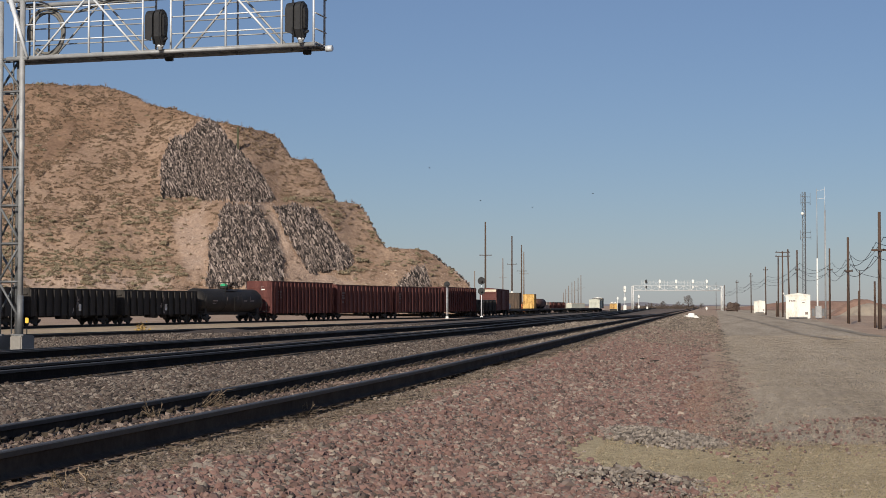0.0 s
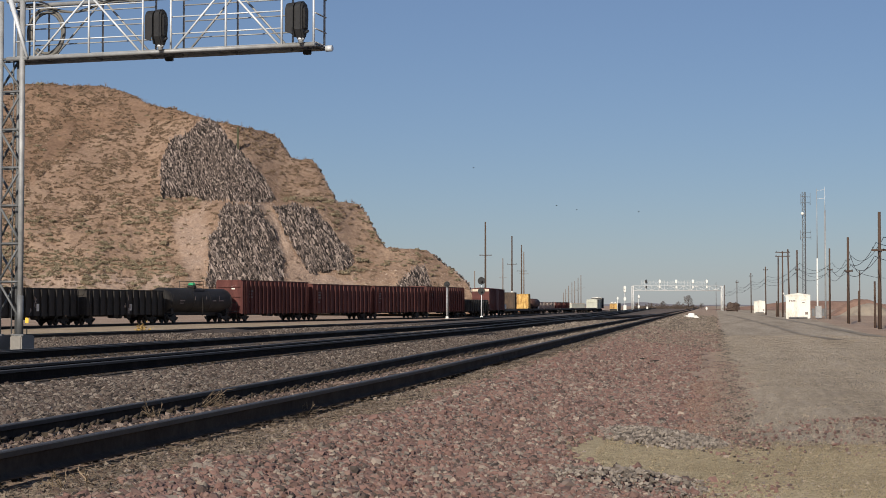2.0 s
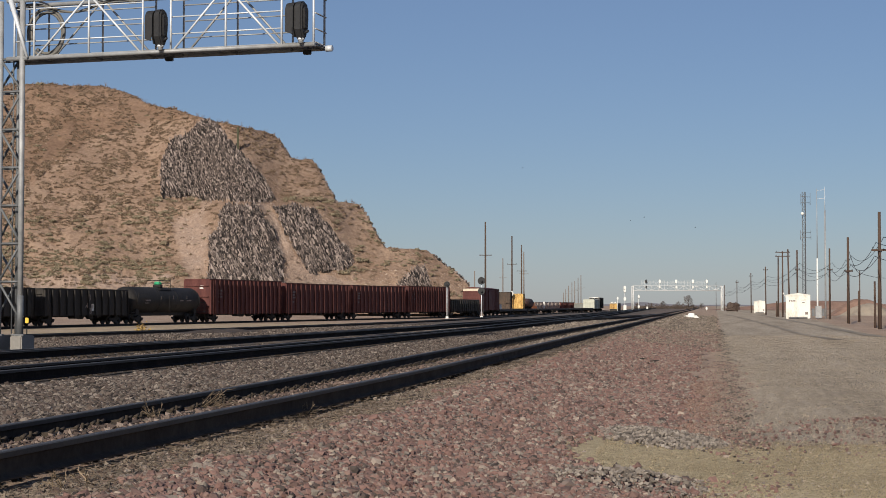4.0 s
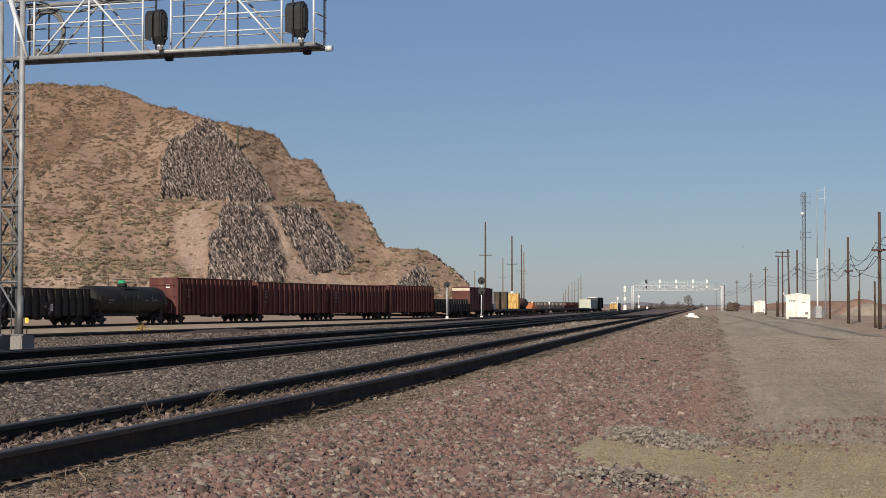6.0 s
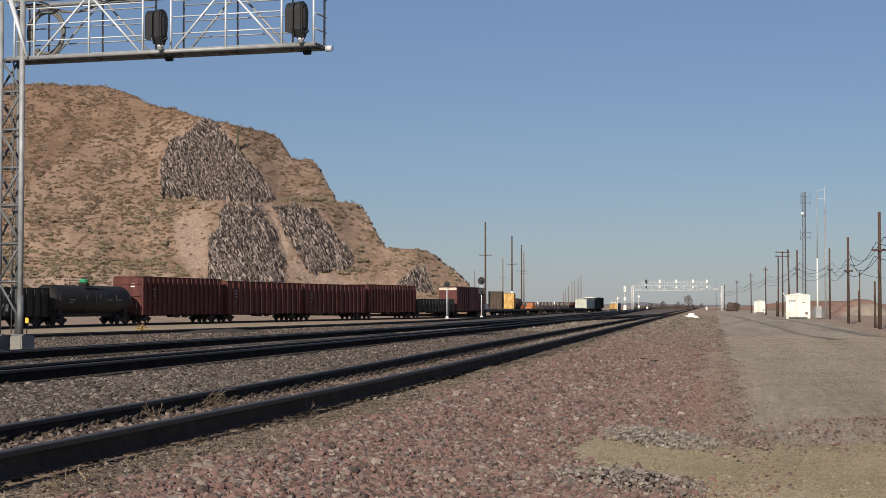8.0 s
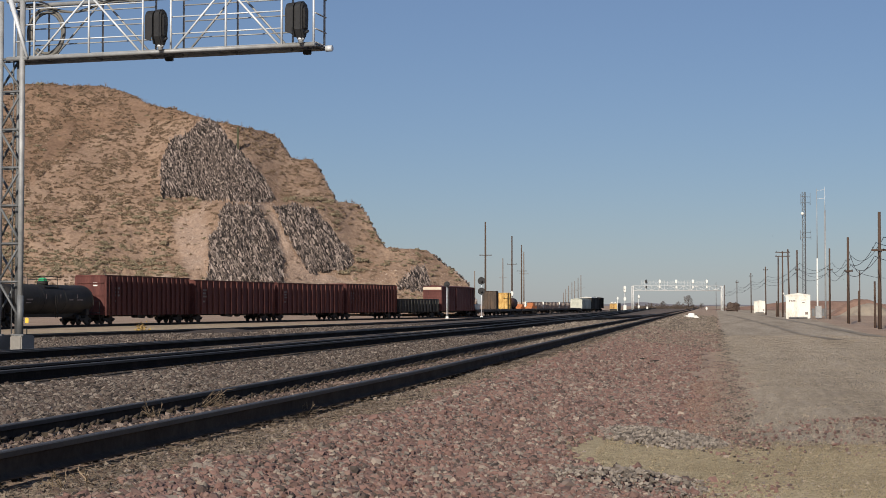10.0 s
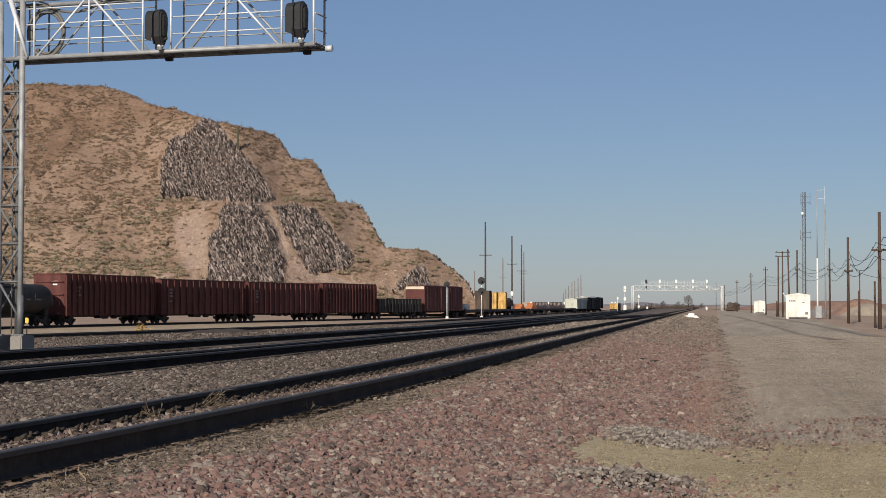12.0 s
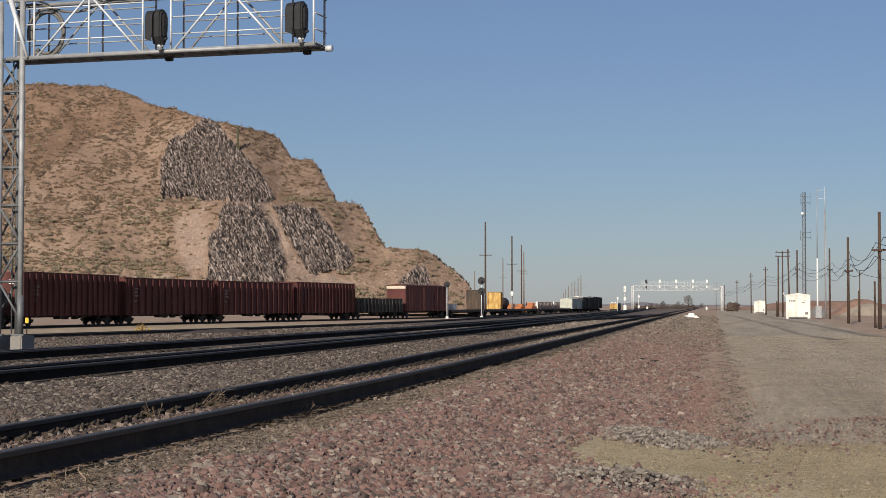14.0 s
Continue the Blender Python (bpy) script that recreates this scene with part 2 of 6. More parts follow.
def lathe(bm, profile, n, axis="x", origin=(0, 0, 0)):
    """Turns (along, radius) pairs round an axis; the ends are closed."""
    o = Vector(origin)
    rings = []
    for s, r in profile:
        ring = []
        for k in range(n):
            c, w = math.cos(k * math.tau / n) * r, math.sin(k * math.tau / n) * r
            p = {"x": (s, c, w), "y": (c, s, w), "z": (c, w, s)}[axis]
            ring.append(bm.verts.new(o + Vector(p)))
        rings.append(ring)
    for a, b in zip(rings, rings[1:]):
        for k in range(n):
            f = bm.faces.new((a[k], a[(k + 1) % n], b[(k + 1) % n], b[k]))
            f.smooth = True
    bm.faces.new(rings[0][::-1])
    bm.faces.new(rings[-1])
    bmesh.ops.recalc_face_normals(bm, faces=bm.faces)
    return bm


# ---- the lines of the railway and the road, by distance ahead ----
def bent(a, b, c, stop):
    """A line that bends up to a distance and runs straight beyond it."""
    def at(y):
        y = np.asarray(y, float)
        q = np.minimum(y, stop)
        return a + b * q + c * q * q + (b + 2 * c * stop) * (y - q)
    return at


near_a = bent(-5.15, 0.2277, -0.00116, 28)
near_b = bent(-11.063, 0.19704, -0.0001925, 145)
near_c = bent(-16.41, 0.2235, -0.000236, 170)
near_d = bent(-60.9, 0.4541, -0.000717, 215)
road_l = bent(0.3, 0.166, 0.0, 160)
road_r = bent(5.5, 0.2, -0.00003, 200)


# the yard line with the moving train: its bearing from straight ahead, along its length
BEND_S = (-110, -70, -35, 0, 35, 70, 105, 140, 190, 260, 340, 430)
BEND_A = (0.1965, 0.2204, 0.2412, 0.3279, 0.3174, 0.3369, 0.1959, 0.1224, 0.2398, 0.2345, 0.0661, 0.1316)
ES = np.arange(-240, 520.5, 0.5)
EA = np.convolve(np.pad(np.interp(ES, BEND_S, BEND_A), 30, "edge"), np.ones(61) / 61, "valid")
EX, EY = np.cumsum(np.sin(EA)) * 0.5, np.cumsum(np.cos(EA)) * 0.5
EX, EY = EX - EX[480] - 23.28, EY - EY[480] + 192.86


def near_e(y):
    y = np.asarray(y, float)
    return np.interp(y, EY + 0.83 * np.sin(EA), EX - 0.83 * np.cos(EA)) + np.maximum(0, y - EY[-1]) * 0.13


def near_f(y):
    """The straight line of the other, departing train."""
    return 14.95 + (np.asarray(y, float) - 430) * 0.2922


def cant_a(y):
    return np.clip(0.075 - 0.0027 * (np.asarray(y, float) - 13), 0, 0.08)


RAIL_A, RAIL_B, RAIL_C, RAIL_D, RAIL_E = 0.66, 0.65, 0.65, -0.1, -0.25


def cross_section(y):
    """Ground heights across the place at one distance: (x, height, pink, grey, asphalt)."""
    a, b, c, d, e, rl, rr = (float(f(y)) for f in (near_a, near_b, near_c, near_d, near_e, road_l, road_r))
    d = min(d, c - 6)
    e = min(e, d - 7)
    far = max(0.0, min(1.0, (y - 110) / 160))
    pts = [(e - 2500, 2.0, 0, 0, 0), (e - 260, 1.0, 0, 0, 0), (e - 60, 0.4, 0, 0, 0), (e - 12, -0.3, 0, 0, 0), (e - 4, -0.48, 0, 0.3, 0),
           (e + 1.2, -0.45, 0, 0.4, 0), (d - 3.2, -0.4, 0, 0.0, 0), (d - 2.2, -0.38, 0, 0.3, 0), (d + 0.6, -0.36, 0.0, 1, 0), (d + 1.6, -0.35, 0.2, 0.9, 0),
           (c - 4.0, 0.05, 0.4, 0.7, 0), (c - 2.2, 0.42, 0.5, 0.5, 0), (c + 0.7, 0.4, 0, 1, 0), (b - 2.2, 0.4, 0, 1, 0), (b + 0.7, 0.43, 0.2, 0.9, 0),
           (b + 1.5, 0.42, 0.7, 0.6, 0), (a - 3.0, 0.4, 0.7 - 0.5 * far, 0.6, 0), (a - 2.2, 0.38, 0.6 - 0.4 * far, 0.5, 0), (a + 0.7, 0.42, 0.0, 0.4, 0), (a + 1.05, 0.42, 0.9, 0, 0),
           (a + 0.45 * (rl - a), 0.2, 1, 0, 0), (rl - 0.6, 0.03, 0.3, 0, 0), (rl + 0.1, 0.0, 0, 0, 0.5), (rl + 0.5, 0.02, 0, 0, 1), (0.5 * (rl + rr), 0.05, 0, 0, 1),
           (rr - 0.6, 0.03, 0, 0, 1), (rr + 0.8, 0.05, 0, 0, 0), (rr + 8, 0.2, 0, 0, 0), (rr + 60, 0.3, 0, 0, 0), (rr + 300, 1.0, 0, 0, 0), (rr + 2500, 2.0, 0, 0, 0)]
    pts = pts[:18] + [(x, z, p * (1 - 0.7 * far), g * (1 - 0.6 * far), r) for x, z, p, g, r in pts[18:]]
    xs = np.maximum.accumulate(np.array([p[0] for p in pts]) + np.arange(len(pts)) * 1e-4)
    return xs, np.array([p[1:] for p in pts])


def ground_z(x, y):
    xs, v = cross_section(y)
    return float(np.interp(x, xs, v[:, 0]))


def sandy(x, y):
    """Where yellow sand lies over the stones beside the road."""
    return ((x - 2.15) / 1.0) ** 2 + ((y - 16.6) / 2.3) ** 2 < 1


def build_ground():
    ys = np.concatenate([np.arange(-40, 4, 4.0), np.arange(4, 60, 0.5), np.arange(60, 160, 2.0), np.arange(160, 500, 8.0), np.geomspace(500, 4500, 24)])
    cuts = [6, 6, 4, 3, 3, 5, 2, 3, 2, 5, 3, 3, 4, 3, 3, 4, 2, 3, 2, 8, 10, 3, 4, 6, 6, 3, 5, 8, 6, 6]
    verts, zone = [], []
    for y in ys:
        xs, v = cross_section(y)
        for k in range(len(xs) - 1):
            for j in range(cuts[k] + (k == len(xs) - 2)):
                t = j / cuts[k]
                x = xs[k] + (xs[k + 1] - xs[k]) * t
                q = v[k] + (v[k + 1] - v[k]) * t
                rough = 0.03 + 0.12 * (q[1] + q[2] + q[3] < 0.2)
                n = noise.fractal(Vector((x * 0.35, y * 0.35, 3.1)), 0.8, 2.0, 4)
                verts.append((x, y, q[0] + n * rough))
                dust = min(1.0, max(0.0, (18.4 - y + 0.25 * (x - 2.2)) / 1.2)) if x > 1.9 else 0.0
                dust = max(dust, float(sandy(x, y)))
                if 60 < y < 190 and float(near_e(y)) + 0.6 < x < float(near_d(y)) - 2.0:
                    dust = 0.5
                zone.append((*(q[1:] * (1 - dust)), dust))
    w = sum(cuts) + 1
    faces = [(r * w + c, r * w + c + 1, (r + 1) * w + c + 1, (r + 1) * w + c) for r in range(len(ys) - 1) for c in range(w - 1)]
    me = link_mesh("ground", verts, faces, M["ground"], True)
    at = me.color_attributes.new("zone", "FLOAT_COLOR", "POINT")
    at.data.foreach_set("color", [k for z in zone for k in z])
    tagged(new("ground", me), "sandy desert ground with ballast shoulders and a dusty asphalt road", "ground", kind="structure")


build_ground()


# ---- the hill ----
CREST = [(-200, 185), (-80, 160), (0, 150), (40, 147), (100, 148), (180, 152), (230, 165), (260, 183), (310, 194), (370, 212), (420, 222), (470, 234), (488, 240), (497, 255), (515, 281), (552, 283), (562, 297), (577, 327), (595, 357), (634, 362), (650, 385), (668, 420), (680, 438), (755, 443), (768, 452), (785, 468), (800, 478), (828, 503), (845, 545)]
ROCK = [[(365, 211), (340, 229), (320, 241), (299, 249), (287, 283), (281, 300), (286, 346), (345, 352), (440, 356), (490, 354), (472, 325), (446, 293), (425, 268), (402, 245), (386, 224)],
        [(396, 366), (452, 364), (466, 385), (481, 412), (493, 450), (506, 505), (366, 505), (371, 460), (371, 420), (384, 400), (388, 380)],
        [(480, 366), (520, 366), (557, 369), (577, 395), (602, 430), (628, 466), (600, 480), (548, 480), (524, 450), (506, 415), (494, 388)],
        [(705, 498), (728, 482), (748, 472), (762, 512), (695, 515)]]
UPPER = [(-210, 350), (45, 322), (160, 247), (250, 215), (360, 210), (400, 225), (440, 232), (490, 200), (180, 130), (-210, 130)]
PALE = [[(305, 398), (360, 366), (372, 420), (366, 500), (335, 500)], [(452, 360), (482, 360), (499, 395), (524, 446), (560, 482), (640, 505), (504, 508), (493, 450), (478, 405), (464, 380)], [(0, 488), (300, 488), (300, 520), (0, 520)]]


def inside(px, py, poly):
    """Signed distance to a polygon, positive inside."""
    d, odd = np.full(px.shape, 1e9), np.zeros(px.shape, bool)
    for (x0, y0), (x1, y1) in zip(poly, poly[1:] + poly[:1]):
        t = np.clip(((px - x0) * (x1 - x0) + (py - y0) * (y1 - y0)) / ((x1 - x0) ** 2 + (y1 - y0) ** 2), 0, 1)
        d = np.minimum(d, np.hypot(px - x0 - t * (x1 - x0), py - y0 - t * (y1 - y0)))
        cross = (y0 > py) != (y1 > py)
        odd ^= cross & (px < (x1 - x0) * (py - y0) / (y1 - y0 + 1e-9) + x0)
    return np.where(odd, d, -d)


def fbm(p, octaves=4):
    return noise.fractal(Vector(p), 0.9, 2.1, octaves)


def build_hill():
    # bearings and heights of the slope as seen from the origin, 1/2900 radian each
    bx = np.arange(-200, 846, 2.5)
    rows = 170
    crest = np.interp(bx, [c[0] for c in CREST], [c[1] for c in CREST])
    crest = crest + np.array([2.0 * fbm((x * 0.05, 0.3, 0)) for x in bx])
    px = np.repeat(bx[:, None], rows, 1)
    f = np.linspace(0, 1, rows)[None, :]
    py = 556 + (crest[:, None] - 556) * f
    wob = np.array([[6 * fbm((x * 0.03, y * 0.03, 5), 4) for y in r] for x, r in zip(bx, py)])
    rock, proud = np.zeros(px.shape), np.zeros(px.shape)
    for k, poly in enumerate(ROCK):
        q = inside(px, py, poly) + wob
        rock = np.maximum(rock, np.clip(q / 15 + 0.5, 0, 1))
        proud = np.maximum(proud, np.clip(q / 24 + 0.5, 0, 1) * (1.2, 2.6, 1.0, 0.8)[k])
    upper = np.clip((inside(px, py, UPPER) + wob * 1.5) / 16 + 0.5, 0, 1)
    pale = np.zeros(px.shape)
    for poly, soft in zip(PALE, (60, 22, 26)):
        pale = np.maximum(pale, np.clip((inside(px, py, poly) + wob * 1.6) / soft + 0.5, 0, 1))
    # how far off the slope lies at each height, up an even ladder of heights
    rungs = np.arange(556.0, 128.0, -2.0)
    rx, ry = np.meshgrid(bx, rungs, indexing="ij")
    steep = np.zeros(rx.shape)
    for poly in ROCK:
        steep = np.maximum(steep, np.clip(inside(rx, ry, poly) / 20 + 0.5, 0, 1))
    bench = np.exp(-((ry - 358 - (rx - 400) * 0.012) / 4.0) ** 2) * np.clip((rx - 270) / 40, 0, 1) * np.clip((650 - rx) / 40, 0, 1)
    slope = (0.52 * (1 - steep) + 0.95 * steep) * (1 - bench) + 0.2 * bench
    far = np.zeros(rx.shape)
    far[:, 0] = np.interp(bx, [-200, 0, 300, 500, 700, 845], [262, 264, 268, 274, 285, 298])
    for j in range(1, len(rungs)):
        far[:, j] = far[:, j - 1] * (1 + 2.0 / 2900 / np.maximum(slope[:, j] - (541 - rungs[j]) / 2900, 0.06))
    for _ in range(6):
        pad = np.pad(far, ((8, 8), (0, 0)), "edge")
        far = sum(pad[i:i + len(bx)] for i in range(17)) / 17
    dist = np.array([np.interp(-py[i], -rungs, far[i]) for i in range(len(bx))])
    # an old graded path and the spur that runs down from the crest
    spur = np.interp(px, [-200, 45, 120, 190, 260, 340, 420], [400, 318, 268, 226, 208, 203, 208])
    ledge = np.exp(-((py - spur) / 5.0) ** 2) * (px < 420)
    below = np.clip((py - spur) / 60, 0, 1) * np.exp(-np.clip(py - spur, 0, None) / 70) * (px < 330)
    dist = dist - proud - 0.9 * ledge - 4.0 * below
    verts, mask = [], []
    for i, x in enumerate(bx):
        wide = float(np.interp(x, [400, 560], [2.0, 0.55]))
        for j in range(rows):
            d, y = dist[i, j], py[i, j]
            r = rock[i, j]
            n = (wide * fbm((x * 0.011 + 0.006 * y, y * 0.012 - 0.003 * x, 1), 4) + 0.45 * fbm((x * 0.07, y * 0.11, 6), 4)) * (1 - 0.6 * r)
            n += r * (0.9 * fbm((x * 0.03 - y * 0.01, y * 0.012, 2), 3) + 0.35 * fbm((x * 0.16, y * 0.09, 7), 2))
            n *= min(1.0, (rows - 1 - j) / 4)
            d -= n
            verts.append(((x - 784) / 2900 * d, d, 1.6 + (541 - y) / 2900 * d))
            mask.append((upper[i, j] * (1 - r), pale[i, j] * (1 - r), r))
        back = verts[-1]
        for m in (25, 90, 220):
            verts.append((back[0] * (1 + m / back[1]), back[1] + m, back[2] - m * 0.25 - 0.0006 * m * m))
            mask.append((0, 0, 0))
    w = rows + 3
    faces = [(i * w + j, (i + 1) * w + j, (i + 1) * w + j + 1, i * w + j + 1) for i in range(len(bx) - 1) for j in range(w - 1)]
    me = link_mesh("hill", verts, faces, M["hill"], True)
    at = me.color_attributes.new("rock", "FLOAT_COLOR", "POINT")
    at.data.foreach_set("color", [k for r in mask for k in (*r, 0.0)])
    tagged(new("hill", me), "bare brown desert hill with dark cut rock faces and benches", "hill", kind="structure")
    return np.array(verts).reshape(len(bx), w, 3)[:, :rows], rock, px, py


DIRT = [(0.22, 0.143, 0.099), (0.305, 0.207, 0.145), (0.395, 0.281, 0.202)]
# crevice shade is put into this dark colour under the rock blocks
CLIFF = [(0.05, 0.04, 0.036), (0.09, 0.07, 0.06), (0.16, 0.125, 0.105)]
SOIL = [(0.182, 0.113, 0.074), (0.25, 0.16, 0.107), (0.325, 0.218, 0.15)]
SCREE = [(0.27, 0.19, 0.143), (0.365, 0.264, 0.202), (0.46, 0.345, 0.27)]
M["hill"] = zoned("hill_dirt_and_rock", [(DIRT, 0.1, 1.6, ONE, (0.38, 0.62)), (SOIL, 0.1, 1.6, ONE, (0.38, 0.62)), (SCREE, 0.1, 1.8, ONE, (0.38, 0.62)), (CLIFF, 0.3, 2.0, ONE, (0.38, 0.62))], "rock", (1.5, 0.4, 0.7, 0.8), 0.45)
HILL = build_hill()


# ---- tracks ----
RAIL_PROFILE = [(-0.07, 0), (0.07, 0), (0.07, 0.012), (0.02, 0.03), (0.009, 0.045), (0.009, 0.13), (0.036, 0.142), (0.038, 0.178), (0.03, 0.186), (-0.03, 0.186), (-0.038, 0.178), (-0.036, 0.142), (-0.009, 0.13), (-0.009, 0.045), (-0.02, 0.03), (-0.07, 0.012)]


def sweep_rail(name, line, height, ys, parent, off, side):
    verts, faces = [], []
    n = len(RAIL_PROFILE)
    for y in ys:
        s = float(line(y + 0.5) - line(y - 0.5))
        k = 1 / math.hypot(1, s)
        x, z = float(line(y)), float(height(y))
        for px, pz in RAIL_PROFILE:
            verts.append((x + (px + off) * k, y - (px + off) * k * s, z - 0.186 + pz))
    for r in range(len(ys) - 1):
        for c in range(n):
            faces.append((r * n + c, r * n + (c + 1) % n, (r + 1) * n + (c + 1) % n, (r + 1) * n + c))
    me = link_mesh(name, verts, faces, M[side])
    me.materials.append(M["railtop"])
    me.materials.append(M["railhead"])
    for p in me.polygons:
        p.material_index = 1 if p.index % n in (7, 8, 9) else 2 if p.index % n == 6 else 0
    ob = new(name, me)
    ob.parent = parent
    return ob


def tie_mesh():
    bm = box(bmesh.new(), -1.3, 1.3, -0.115, 0.115, -0.19, 0.0, 0.012)
    me = bpy.data.meshes.new("tie")
    bm.to_mesh(me)
    bm.free()
    me.materials.append(M["tie"])
    return me


def clip_mesh():
    bm = bmesh.new()
    box(bm, -0.09, 0.09, -0.1, 0.1, 0, 0.018)
    for y in (-0.13, 0.13):
        box(bm, -0.02, 0.075, y - 0.05, y + 0.05, -0.03, 0.03, 0.015)
        tube(bm, (0.05, y - 0.04, 0.02), (0.07, y + 0.04, 0.055), 0.024, 0.018, 6)
    tube(bm, (0.06, 0.02, 0.0), (0.06, 0.03, 0.075), 0.013, 0.018, 6)
    bmesh.ops.scale(bm, vec=(0.9, 0.82, 0.85), verts=bm.verts)
    me = bpy.data.meshes.new("rail_clip")
    bm.to_mesh(me)
    bm.free()
    me.materials.append(M["clip"])
    return me


TIE, CLIP = tie_mesh(), clip_mesh()


def build_track(label, line, top, cant, y0, y1, tie_end, clip_end, side="rail"):
    track = empty("railway_track", pose(0, 0, 0), label, "railway track", "tracks of the yard", "structure")
    ys = np.concatenate([np.arange(y0, 60, 1.0), np.arange(60, y1 + 6, 6.0)])
    ys = ys[ys >= y0]
    sweep_rail("rail", line, lambda y: top, ys, track, 0.0, side)
    sweep_rail("rail", line, lambda y: top - cant(y), ys, track, -1.51, side)
    y = y0
    while y < tie_end:
        s = float(line(y + 0.5) - line(y - 0.5))
        head = math.degrees(math.atan(s))
        roll = math.degrees(math.atan2(-float(cant(y)), 1.51))
        k = 1 / math.hypot(1, s)
        cx, cy = float(line(y)) - 0.755 * k, y + 0.755 * k * s
        z = top - float(cant(y)) / 2 - 0.2
        m = pose(cx + random.uniform(-0.04, 0.04), cy, z, 0, -roll, -head + random.uniform(-0.8, 0.8))
        ob = new("tie", TIE)
        ob.parent, ob.matrix_world = track, m
        if y < clip_end:
            for off, flip in ((0.66, 180), (-0.66, 0), (-0.85, 180)):
                c = new("rail_clip", CLIP)
                c.parent, c.matrix_world = track, m @ pose(off, 0, 0.002, 0, 0, flip)
        y += 0.52
    return track


build_track("near main track of dark rusted rails on wooden ties", near_a, RAIL_A, cant_a, 5.0, 900, 130, 85)
build_track("second main track of dark rails in grey ballast", near_b, RAIL_B, lambda y: 0.065 if y < 80 else 0.02, 12.0, 900, 100, 60, "rail_dark")
build_track("third main track of dark rails in grey ballast", near_c, RAIL_C, lambda y: 0.06 if y < 90 else 0.02, 20.0, 900, 100, 45, "rail_dark")
build_track("yard track of rusted rails in sandy ballast", near_d, RAIL_D, lambda y: 0.0, 60.0, 420, 130, 0)
build_track("yard track that the freight train rolls along", near_e, RAIL_E, lambda y: 0.0, 60.0, 700, 61, 0)
build_track("yard track of the departing train", near_f, -0.3, lambda y: 0.0, 400.0, 640, 401, 0)


def crossover(y):
    y = np.asarray(y, float)
    t = np.clip((y - 95) / 95, 0, 1)
    t = t * t * (3 - 2 * t)
    return near_b(y) * (1 - t) + near_a(y) * t


build_track("crossover of dark rails linking two main tracks", crossover, RAIL_A + 0.01, lambda y: 0.0, 96.0, 188, 97, 0)


# ---- the train ----
def on_line(s):
    a = float(np.interp(s, ES, EA))
    return Vector((float(np.interp(s, ES, EX)) - 1.58 * math.cos(a), float(np.interp(s, ES, EY)) + 1.58 * math.sin(a), RAIL_E))


def on_far(s):
    return Vector((14.2 + 0.2805 * s, 430 + 0.9599 * s, -0.3))


def car_pose(s, half, line=on_line):
    a, b = line(s - half), line(s + half)
    c = (a + b) / 2
    return pose(c.x, c.y, c.z, 0, 0, math.degrees(math.atan2(b.y - a.y, b.x - a.x)))


def rolled(t):
    return 4.168 * t


def departed(t):
    return -3.5 * t


CARS, AXLES = [], []
ROUTE = [on_line, rolled, "wagons of the freight train"]


def bogie(parent, x):
    bm = bmesh.new()
    for y in (-1.0, 1.0):
        box(bm, x - 1.25, x + 1.25, y - 0.07, y + 0.07, 0.42, 0.62, 0.03)
        box(bm, x - 0.5, x + 0.5, y - 0.08, y + 0.08, 0.2, 0.66, 0.05)
        for dx in (-0.88, 0.88):
            box(bm, x + dx - 0.17, x + dx + 0.17, y - 0.1, y + 0.1, 0.3, 0.6, 0.04)
    box(bm, x - 0.2, x + 0.2, -1.1, 1.1, 0.5, 0.8, 0.03)
    box(bm, x - 1.3, x + 1.3, -0.62, 0.62, 0.62, 0.98, 0.04)
    ob = part("bogie", bm, M["truck"], parent)
    for dx in (-0.88, 0.88):
        w = bmesh.new()
        for y in (-0.75, 0.75):
            sgn = 1 if y > 0 else -1
            lathe(w, [(y - sgn * 0.11, 0.48), (y - sgn * 0.07, 0.46), (y + sgn * 0.06, 0.455), (y + sgn * 0.065, 0.36), (y + sgn * 0.02, 0.3), (y + sgn * 0.02, 0.12), (y + sgn * 0.08, 0.1)], 20, "y")
        tube(w, (0, -0.7, 0), (0, 0.7, 0), 0.08, n=8)
        box(w, -0.3, 0.3, -0.8, -0.79, -0.03, 0.03)
        ax = part("wheelset", w, M["wheel"], ob)
        ax.matrix_basis = pose(x + dx, 0, 0.455)
        AXLES.append((ax, x + dx))
    return ob


def running_gear(car, length):
    for x in (-length / 2 + 2.4, length / 2 - 2.4):
        bogie(car, x)
    for d in (-1, 1):
        bm = box(bmesh.new(), d * (length / 2 - 0.9) - 0.5, d * (length / 2 - 0.9) + 0.5, -0.16, 0.16, 0.72, 1.0, 0.03)
        box(bm, d * (length / 2 - 0.22) - 0.24, d * (length / 2 - 0.22) + 0.24, -0.12, 0.12, 0.75, 0.98, 0.04)
        part("coupler", bm, M["truck"], car)


def car(kind, label, s, length, category="railway wagon"):
    line, roll, group = ROUTE
    ob = empty(kind, car_pose(s, length / 2 - 2.4, line), label, category, group)
    CARS.append((ob, s, length / 2 - 2.4, line, roll))
    running_gear(ob, length)
    return ob


def ladder(ob, x, y, z0, z1, material):
    bm = bmesh.new()
    for d in (-0.2, 0.2):
        tube(bm, (x + d, y, z0), (x + d, y, z1), 0.022, n=6)
    for k in range(int((z1 - z0) / 0.4) + 1):
        tube(bm, (x - 0.2, y, z0 + 0.1 + k * 0.4), (x + 0.2, y, z0 + 0.1 + k * 0.4), 0.018, n=6)
    return part("ladder", bm, material, ob)


